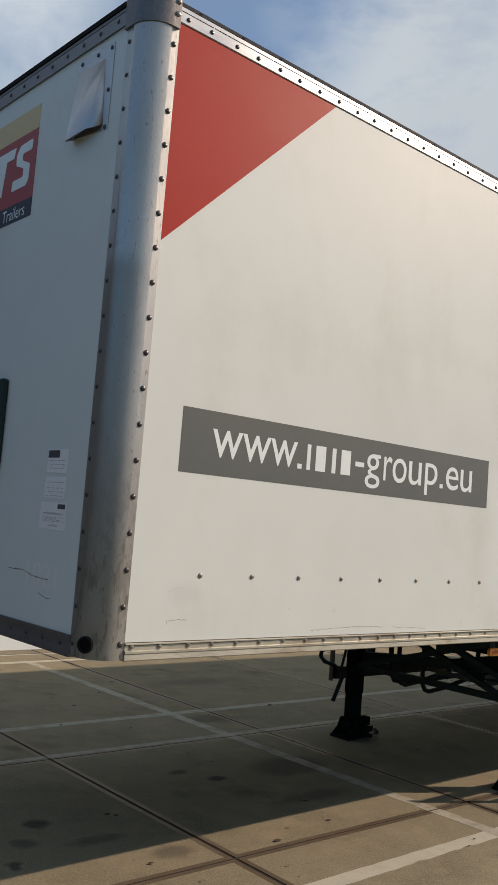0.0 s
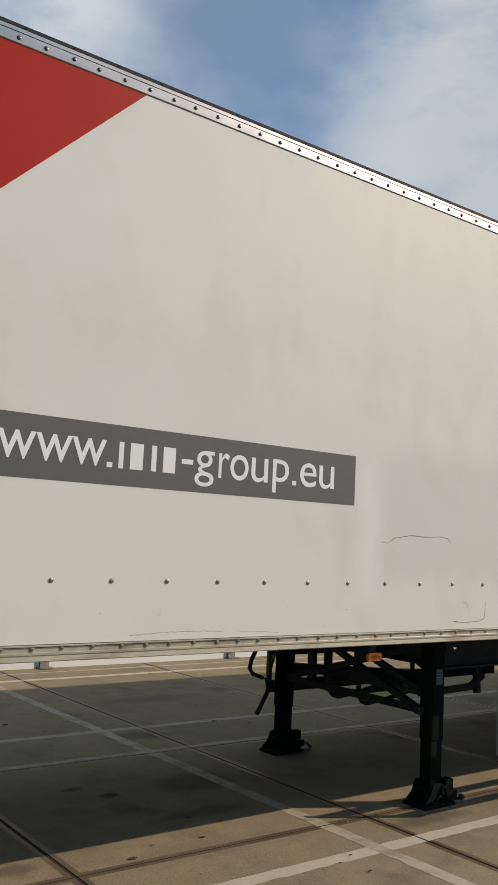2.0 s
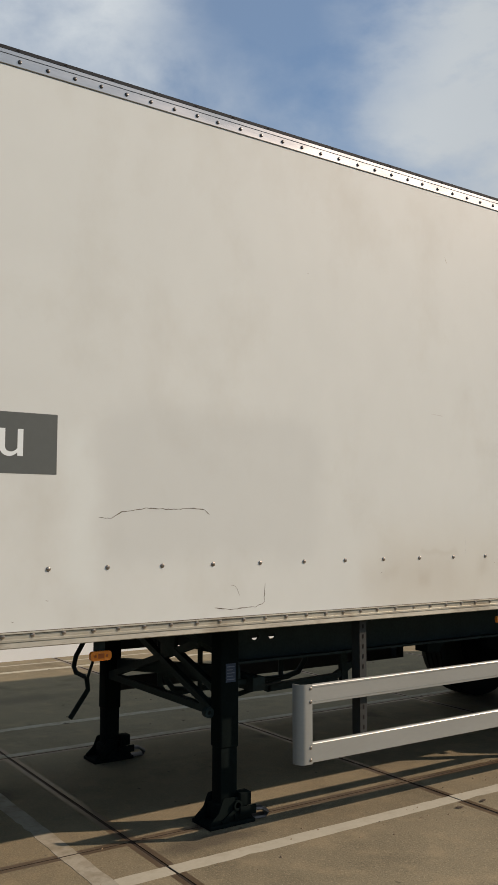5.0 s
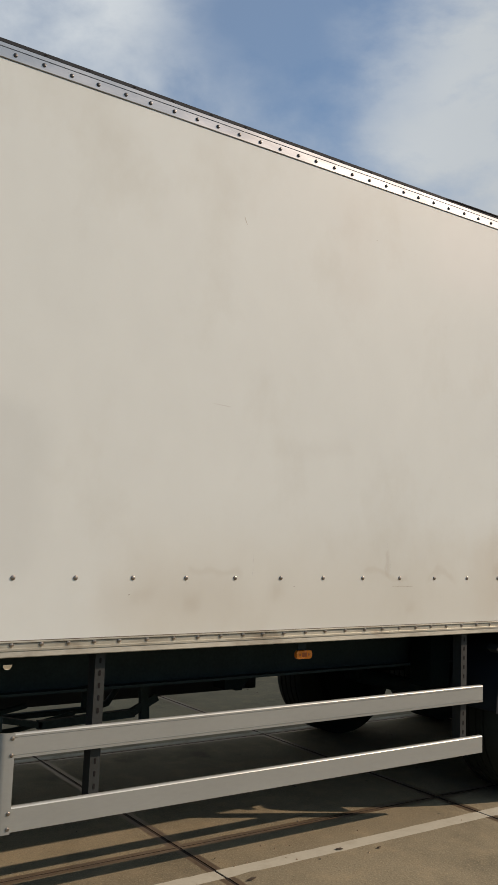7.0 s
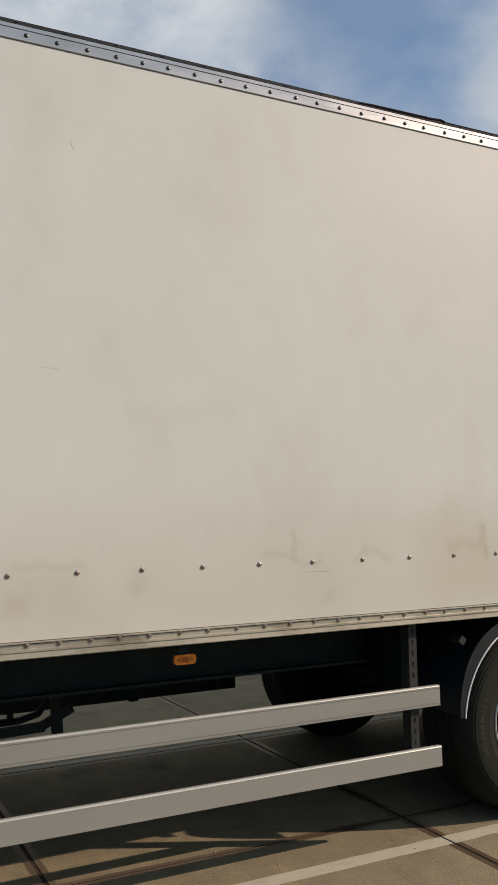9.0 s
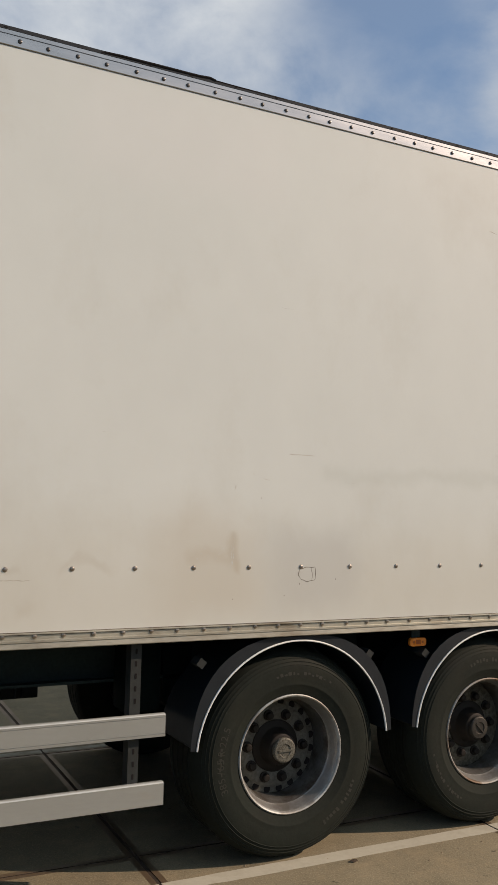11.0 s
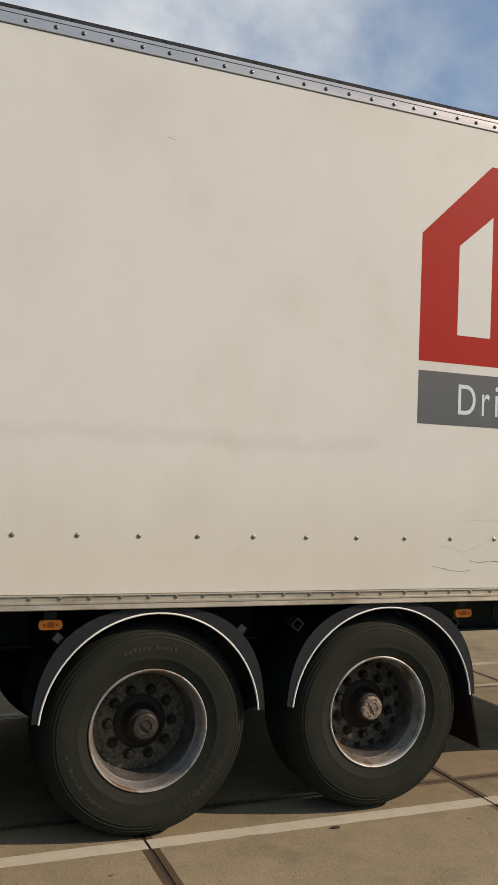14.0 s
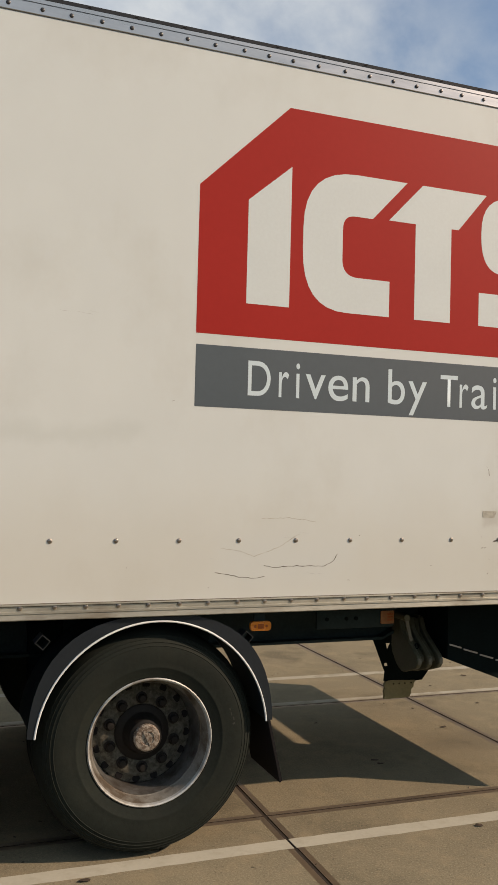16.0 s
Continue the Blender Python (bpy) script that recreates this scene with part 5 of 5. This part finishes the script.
    b = bmesh.new()
    lathe(b, [(0.137, 0.207), (0.135, 0.185), (0.126, 0.178), (0.1, 0.174), (0.09, 0.16), (0.085, 0.12), (0.078, 0.105), (0.068, 0.1), (0.0001, 0.1)], 40)
    part("hub", b, HUB_DARK, w, "black greasy hub")
    b = bmesh.new()
    lathe(b, [(0.064, 0.104), (0.064, 0.082), (0.058, 0.076), (0.034, 0.074), (0.031, 0.078), (0.0001, 0.078)], 28)
    box(b, -0.04, 0.04, 0.071, 0.078, -0.005, 0.005)
    part("hub_cap", b, cap, w, "oily black hub cap" if cap is CAP_DARK else "scratched grey hub cap")
    nut = bmesh.new()
    lathe(nut, [(0.029, 0.0), (0.028, -0.007), (0.02, -0.009), (0.02, -0.026), (0.016, -0.032), (0.0001, -0.034)], 12)
    me = mesh_only("wheel_nut", nut, HUB_DARK, 30)
    hole = bmesh.new()
    lathe(hole, [(0.02, 0.004), (0.0185, -0.0015), (0.0001, -0.0015)], 14)
    hm = mesh_only("hand_hole", hole, SEAL, 30)
    for k in range(10):
        a = 2 * math.pi * (k + nut_turn) / 10
        piece("wheel_nut", me, w, (0.1675 * math.cos(a), 0.187, 0.1675 * math.sin(a)))
    for k in range(holes):
        a = 2 * math.pi * (k + 0.5) / holes
        piece("hand_hole", hm, w, (0.227 * math.cos(a), 0.1985, 0.227 * math.sin(a)), (0, 0, 0), (1, 1, 1))
    return w


WHEEL_Y = 0.05
AXLES = (7.991, 9.299, 10.598)
wheel = make_wheel(RIM_EDGE, RIM, HUB, HUB_GREY, 20, True, -0.08)
wheel.location = (AXLES[0], WHEEL_Y, HUB_Z)
middle = make_wheel(RUSTY_EDGE, RIM, GRIMY_DISC, CAP_DARK, 0, True)
middle.matrix_local = pose(AXLES[1], WHEEL_Y, HUB_Z, 0, 225, 0)
rear = make_wheel(RIM_EDGE, RIM_DIRTY, GRIMY_DISC, CAP_PALE, 16, False)
rear.matrix_local = pose(AXLES[2], WHEEL_Y, HUB_Z + 0.007, 0, 61, 0)
for x in AXLES:
    copy_thing(wheel, pose(x, FAR - WHEEL_Y, HUB_Z, 0, 0, 180))
    b = bmesh.new()
    tube(b, [(x, 0.3, HUB_Z), (x, FAR - 0.3, HUB_Z)], 0.065, 16)
    for y in (0.62, FAR - 0.62):
        box(b, x - 0.1, x + 0.1, y - 0.06, y + 0.06, 0.5, 0.92, 0.01)
    axle = part("axle", b, CHASSIS, trailer, "black trailer axle")
    for y in (0.4, FAR - 0.4):
        b = bmesh.new()
        tube(b, [(x, y - 0.06, HUB_Z), (x, y + 0.06, HUB_Z)], 0.275, 32)
        part("brake_drum", b, LEG_PAINT, axle, "black brake drum")
    for y in (0.66, FAR - 0.66):
        b = bmesh.new()
        prism(b, [(x - 0.52, 1.02), (x - 0.34, 1.02), (x - 0.36, 0.72), (x - 0.4, 0.68), (x - 0.46, 0.68), (x - 0.5, 0.72)], SIDE(y + 0.07), 0.14)
        hanger = part("hanger_bracket", b, LEG_PAINT, trailer, "black suspension hanger bracket")
        b = bmesh.new()
        beam(b, (x - 0.43, y, 0.72), (x + 0.02, y, 0.61), 0.09, 0.07)
        beam(b, (x, y, 0.615), (x + 0.42, y, 0.585), 0.09, 0.05)
        part("trailing_arm", b, LEG_PAINT, hanger)
        b = bmesh.new()
        lathe(b, [(0.0001, -0.19), (0.1, -0.19), (0.125, -0.16), (0.13, -0.1), (0.11, -0.06), (0.12, -0.02), (0.12, 0.15), (0.09, 0.188), (0.0001, 0.188)], 20)
        spring = part("air_spring", b, LEG_PAINT, trailer, "black rubber air spring")
        spring.matrix_local = pose(x + 0.34, y, 0.8, -90, 0, 0)


def mudguard(x, y0, y1):
    b = bmesh.new()
    zc, r = 0.556, 0.559
    n = 30
    rows = []
    for k in range(n + 1):
        a = radians(5.5 + 169 * k / n)
        ro = 0.588 + 0.042 * math.sin(2 * min(a, math.pi - a)) ** 2
        ca, sa = math.cos(a), math.sin(a)
        zi, zo = zc + r * sa, min(zc + ro * sa, 1.132)
        rows.append([b.verts.new((x + rr * ca, y, z)) for rr, y, z in ((r, y0, zi), (ro, y0, zo), (ro - 0.006, y0 + 0.012, zo), (r + 0.01, y0 + 0.012, zi + 0.008), (r + 0.02, y1, zi + 0.012), (r + 0.014, y1, zi + 0.004))])
    for p, q in zip(rows, rows[1:]):
        for i in range(6):
            j = (i + 1) % 6
            b.faces.new((p[i], p[j], q[j], q[i]))
    for e in (rows[0], rows[-1]):
        b.faces.new(e)
    g = part("mudguard", b, GUARD_PLASTIC, trailer, "dark blue-grey plastic mudguard")
    b = bmesh.new()
    s = 1 if y1 > y0 else -1
    tube(b, [(x + 0.556 * math.cos(radians(5.5 + 4.225 * k)), y0 - 0.002 * s, zc + 0.556 * math.sin(radians(5.5 + 4.225 * k))) for k in range(41)], 0.0048, 8)
    part("edge_trim", b, TRIM, g, "pale edge trim")
    return g


for x in (7.993, 9.305, 10.607):
    mudguard(x, 0.012, 0.44)
    mudguard(x, FAR - 0.012, FAR - 0.44)
for x, z, a in ((7.465, 1.02, 38), (8.453, 1.015, 35), (8.83, 1.0, 40), (9.763, 1.015, 35), (10.08, 1.03, 40), (11.06, 1.01, 40)):
    b = bmesh.new()
    h = 0.02 if x < 10 else 0.025
    for x0, x1, z0, z1 in ((-h, h, h - 0.003, h), (-h, h, -h, 0.003 - h), (-h, 0.003 - h, 0.003 - h, h - 0.003), (h - 0.003, h, 0.003 - h, h - 0.003)):
        box(b, x0, x1, -0.02, 0.06, z0, z1)
    if x < 10:
        box(b, 0.0032 - h, h - 0.0032, -0.0195, 0.05, 0.0032 - h, h - 0.0032)
    bmesh.ops.transform(b, matrix=pose(x, 0.06, z, 0, a, 0), verts=b.verts)
    part("guard_bracket", b, POST_STEEL, trailer, "capped square tube end of a guard bracket" if x < 10 else "hollow square tube end of a guard bracket")
b = bmesh.new()
box(b, 7.2, 7.4, 0.4, 0.6, 0.72, 1.1, 0.02)
part("air_box", b, LEG_PAINT, trailer)
b = bmesh.new()
extrude(b, [(5.66, 0.79), (5.735, 0.79), (5.74, 0.78), (5.785, 0.78), (5.79, 0.812), (5.83, 0.83), (5.85, 0.852), (5.66, 0.852)], "y", 0.6, 0.72)
part("valve_block", b, LEG_PAINT, trailer, "black valve block under the chassis beam")
# mud flap behind the last wheel
b = bmesh.new()
extrude(b, [(11.165, 0.66), (11.178, 0.66), (11.262, 0.305), (11.25, 0.295)], "y", 0.03, 0.43)
part("mud_flap", b, SEAL, trailer, "black rubber mud flap")

# ---- rear underframe ----
b = bmesh.new()
box(b, 11.6, 12.08, 0.392, 0.41, 0.966, 1.066, 0.004)
rear_plate = part("rear_plate", b, CHASSIS, trailer)
for x in (11.66, 11.78, 11.84):
    b = bmesh.new()
    tube(b, [(x, 0.385, 1.02), (x, 0.395, 1.02)], 0.011, 8)
    part("bolt", b, LEG_PAINT, rear_plate)
b = bmesh.new()
prism(b, rounded([(11.995, 0.984), (12.079, 0.984), (12.079, 1.056), (11.995, 1.056)], 0.006, 2), SIDE(0.391), 0.004)
reflector = part("reflector", b, REFLECTOR, trailer, "dull orange reflector")
b = bmesh.new()
for z in (1.005, 1.022, 1.038):
    box(b, 12.035, 12.072, 0.3855, 0.3875, z - 0.004, z + 0.004)
part("reflector_rib", b, AMBER_MARK, reflector)
b = bmesh.new()
for outline in ([(12.1, 0.97), (12.198, 0.807), (12.211, 0.777), (12.5, 0.777), (12.5, 0.97)],
                [(12.211, 0.777), (12.231, 0.73), (12.3, 0.73), (12.286, 0.777)], [(12.322, 0.777), (12.3, 0.73), (12.5, 0.73), (12.5, 0.777)],
                [(12.231, 0.73), (12.263, 0.655), (12.5, 0.655), (12.5, 0.73)],
                [(12.263, 0.655), (12.272, 0.634), (12.28, 0.634), (12.279, 0.655)], [(12.3, 0.655), (12.308, 0.634), (12.5, 0.634), (12.5, 0.655)],
                [(12.272, 0.634), (12.287, 0.6), (12.281, 0.543), (12.51, 0.535), (12.551, 0.538), (12.607, 0.606), (12.6, 0.634)]):
    extrude(b, outline, "y", 0.836, 0.848)
part("chock_strap", b, LEG_PAINT, trailer, "black bent carrier strap")


def chock(x):
    """A moulded wedge: three thick ribs joined by a recessed face."""
    profile = [(0.625, 0.99), (0.545, 0.99), (0.505, 0.915), (0.335, 0.8), (0.322, 0.765), (0.345, 0.73), (0.49, 0.681), (0.56, 0.712), (0.62, 0.79)]
    inner = [(0.61, 0.975), (0.56, 0.975), (0.53, 0.9), (0.37, 0.79), (0.365, 0.765), (0.49, 0.705), (0.6, 0.8)]
    b = bmesh.new()
    for k in range(3):
        extrude(b, rounded(profile, 0.018, 4), "x", x + 0.07 * k, x + 0.07 * k + 0.03)
    body = part("wheel_chock", b, CHOCK, trailer, "olive ribbed plastic wheel chock in its holder")
    soft = body.modifiers.new("soft_edges", "BEVEL")
    soft.width, soft.segments, soft.limit_method = 0.006, 2, "ANGLE"
    b = bmesh.new()
    extrude(b, inner, "x", x + 0.012, x + 0.158)
    part("web", b, CHOCK, body)
    # a paler tip on each rib
    for k in range(3):
        b = bmesh.new()
        box(b, x + 0.07 * k + 0.004, x + 0.07 * k + 0.026, 0.3215, 0.335, 0.755, 0.79, 0.004)
        part("pale_tip", b, PALE_CHOCK, body, "pale tip of a rib")
    b = bmesh.new()
    tube(b, [(x + 0.052 + 0.012 * math.cos(radians(30 * k)), 0.42, 0.842 + 0.016 * math.sin(radians(30 * k))) for k in range(13)], 0.003, 6)
    part("lock_ring", b, LEG_PAINT, body)


chock(12.2)
b = bmesh.new()
beam(b, (12.104, 0.296, 1.02), (12.137, 0.296, 0.9), 0.012, 0.02)
holder = part("chock_holder", b, PALE_CHOCK, trailer, "olive chock holder bar")
b = bmesh.new()
tube(b, [(12.103, 0.285, 1.03), (12.103, 0.6, 1.03)], 0.019, 12)
part("pin", b, CHOCK, holder)
b = bmesh.new()
extrude(b, rounded([(12.29, 0.542), (12.325, 0.548), (12.51, 0.538), (12.487, 0.52), (12.492, 0.5), (12.47, 0.485), (12.474, 0.461), (12.458, 0.436), (12.391, 0.435), (12.278, 0.433), (12.286, 0.46),
                    (12.276, 0.484), (12.289, 0.5), (12.278, 0.52)], 0.012, 3), "y", 0.832, 0.85)
plate = part("holder_plate", b, PLATE, trailer, "dusty pale scalloped plate under the chocks")
for x in (12.345, 12.385, 12.425, 12.47):
    b = bmesh.new()
    tube(b, [(x, 0.8295, 0.524), (x, 0.833, 0.524)], 0.005, 6)
    part("plate_hole", b, SEAL, plate)
# tail-lift frame and folded platform edge
b = bmesh.new()
box(b, 13.46, 13.5, 0.02, 2.53, 0.52, 0.985, 0.006)
box(b, 13.46, 13.5, 0.02, 0.68, 0.985, 1.135, 0.003)
part("under_run_bar", b, CHASSIS, trailer, "black rear under-run board")
b = bmesh.new()
extrude(b, [(12.4, 1.13), (12.4, 0.78), (12.75, 0.65), (13.1, 0.56), (13.45, 0.56), (13.45, 1.13)], "y", 0.33, 0.68)
part("lift_housing", b, LEG_PAINT, trailer, "black sloping tail-lift housing")
# broken bright dashes that stand in for the lit ledge of the lift
b = bmesh.new()
rb = random.Random(5)
x = 12.41
while x < 13.3:
    d = rb.uniform(0.03, 0.11)
    beam(b, (x, 0.327, 0.888 - 0.325 * (x - 12.33)), (x + d, 0.327, 0.892 - 0.325 * (x + d - 12.33)), 0.006, 0.009)
    x += d + rb.uniform(0.004, 0.02)
part("lift_edge", b, GALV, trailer, "broken pale line painted as the lit edge of the lift arm")
b = bmesh.new()
beam(b, (12.3, 1.95, 0.98), (13.4, 1.95, 0.62), 0.08, 0.1)
part("lift_arm", b, CHASSIS, trailer, "black sloping lift arm")

# ---- fallen bits on the yard ----
rnd = random.Random(21)
b = bmesh.new()
SEEN = [(2.3, 3.01), (2.29, 3.89), (3.19, 4.69), (2.79, 4.29), (2.29, 4.98), (4.07, 3.25), (4.31, 3.04), (4.34, 3.96), (2.27, 0.99), (1.63, 0.56),
        (6.26, -0.11), (6.05, -0.02), (5.38, -0.12), (5.16, -0.13), (12.3, 1.85), (12.32, 1.0), (12.32, 0.93),
        (13.17, 1.52), (13.21, 2.01), (14.27, 2.88), (13.82, 2.03), (12.34, -0.08), (10.28, -0.08), (8.29, -0.08), (2.29, 1.94), (1.07, 1.32), (1.03, 1.35)]
for i in range(230):
    x, y = SEEN[i] if i < len(SEEN) else (rnd.uniform(-2, 15), rnd.uniform(-1.6, 6.2))
    r, a = (rnd.uniform(0.017, 0.034) if i < len(SEEN) else 0.006 + 0.016 * rnd.random() ** 2), rnd.uniform(-0.6, 0.3)
    n = 6
    vs = []
    for k in range(n):
        t = 2 * math.pi * k / n
        p, q = r * math.cos(t) * rnd.uniform(0.7, 1.2), r * 0.55 * math.sin(t) * rnd.uniform(0.7, 1.2)
        vs.append(b.verts.new((x + p * math.cos(a) - q * math.sin(a), y + p * math.sin(a) + q * math.cos(a), 0.003 + rnd.uniform(0, 0.006))))
    c = b.verts.new((x, y, 0.008))
    for k in range(n):
        b.faces.new((vs[k], vs[(k + 1) % n], c))
tagged(finish("fallen_leaves", b, DEBRIS, smooth=0), "small dark leaf scraps scattered on the concrete", "leaves", kind="stuff")
rnd = random.Random(33)
b = bmesh.new()
CLUSTERS = ((5.83, 0.19, 0.07), (5.38, 0.12, 0.06), (5.0, 0.0, 0.1), (4.9, -0.17, 0.12), (4.25, 0.0, 0.25), (6.1, 0.2, 0.3), (8.9, -0.1, 0.2), (3.6, -0.3, 0.3))
for i in range(80):
    x, y, w = CLUSTERS[i % 8]
    if i > 44:
        x, y, w = rnd.uniform(0, 13), rnd.uniform(-1.2, 0.4), 0.3
    x, y, r = x + rnd.gauss(0, w), y + rnd.gauss(0, 0.6 * w), 0.003 + 0.006 * rnd.random() ** 2
    base = [b.verts.new((x + r * rnd.uniform(0.7, 1.3) * math.cos(k * 1.257), y + r * rnd.uniform(0.7, 1.3) * math.sin(k * 1.257), 0.0)) for k in range(5)]
    top = b.verts.new((x + r * rnd.uniform(-0.4, 0.4), y + r * rnd.uniform(-0.4, 0.4), r * rnd.uniform(0.8, 1.3)))
    b.faces.new(base[::-1])
    for k in range(5):
        b.faces.new((base[k], base[(k + 1) % 5], top))
tagged(finish("stone_crumbs", b, CRUMB, smooth=0), "tan stone crumbs scattered on the concrete", "gravel", kind="stuff")

# ---- slabs of the yard: two metres square, steel edged ----
def slab_mesh(hx, hy):
    b = bmesh.new()
    e, c = 0.034, 0.0012
    rings = []
    for r, z in ((e, 0.0), (c, 0.0), (0, -c), (0, -0.05)):
        rings.append([b.verts.new((sx * (hx - r), sy * (hy - r), z)) for sx, sy in ((-1, -1), (1, -1), (1, 1), (-1, 1))])
    b.faces.new(rings[0])
    for p, q in zip(rings, rings[1:]):
        for k in range(4):
            j = (k + 1) % 4
            b.faces.new((q[k], q[j], p[j], p[k])).material_index = 1 if p is rings[0] else 2
    return mesh_only("slab", b, [CONCRETE, EDGE_STEEL, JOINT], 0)


pavement = tagged(new("pavement"), "yard of square concrete slabs with steel edges and brown joints", "pavement", kind="structure")
pavement.rotation_euler.z = GRID_TURN
SLAB, LONG_SLAB = slab_mesh(0.995, 0.995), slab_mesh(0.995, 1.995)
rnd = random.Random(8)
for i in range(-5, 13):
    for j in range(-6, 3):
        me, y = (SLAB, 1.505 + 2.0 * j) if j < 1 else (LONG_SLAB, 4.505 + 4.0 * (j - 1))
        turn = rnd.choice((0, 1, 2, 3)) if j < 1 else rnd.choice((0, 2))
        piece("slab", me, pavement, (0.255 + 2.01 * i, y, rnd.uniform(-0.0008, -0.0002)), (radians(rnd.uniform(-.008, .008)), radians(rnd.uniform(-.008, .008)), turn * math.pi / 2))
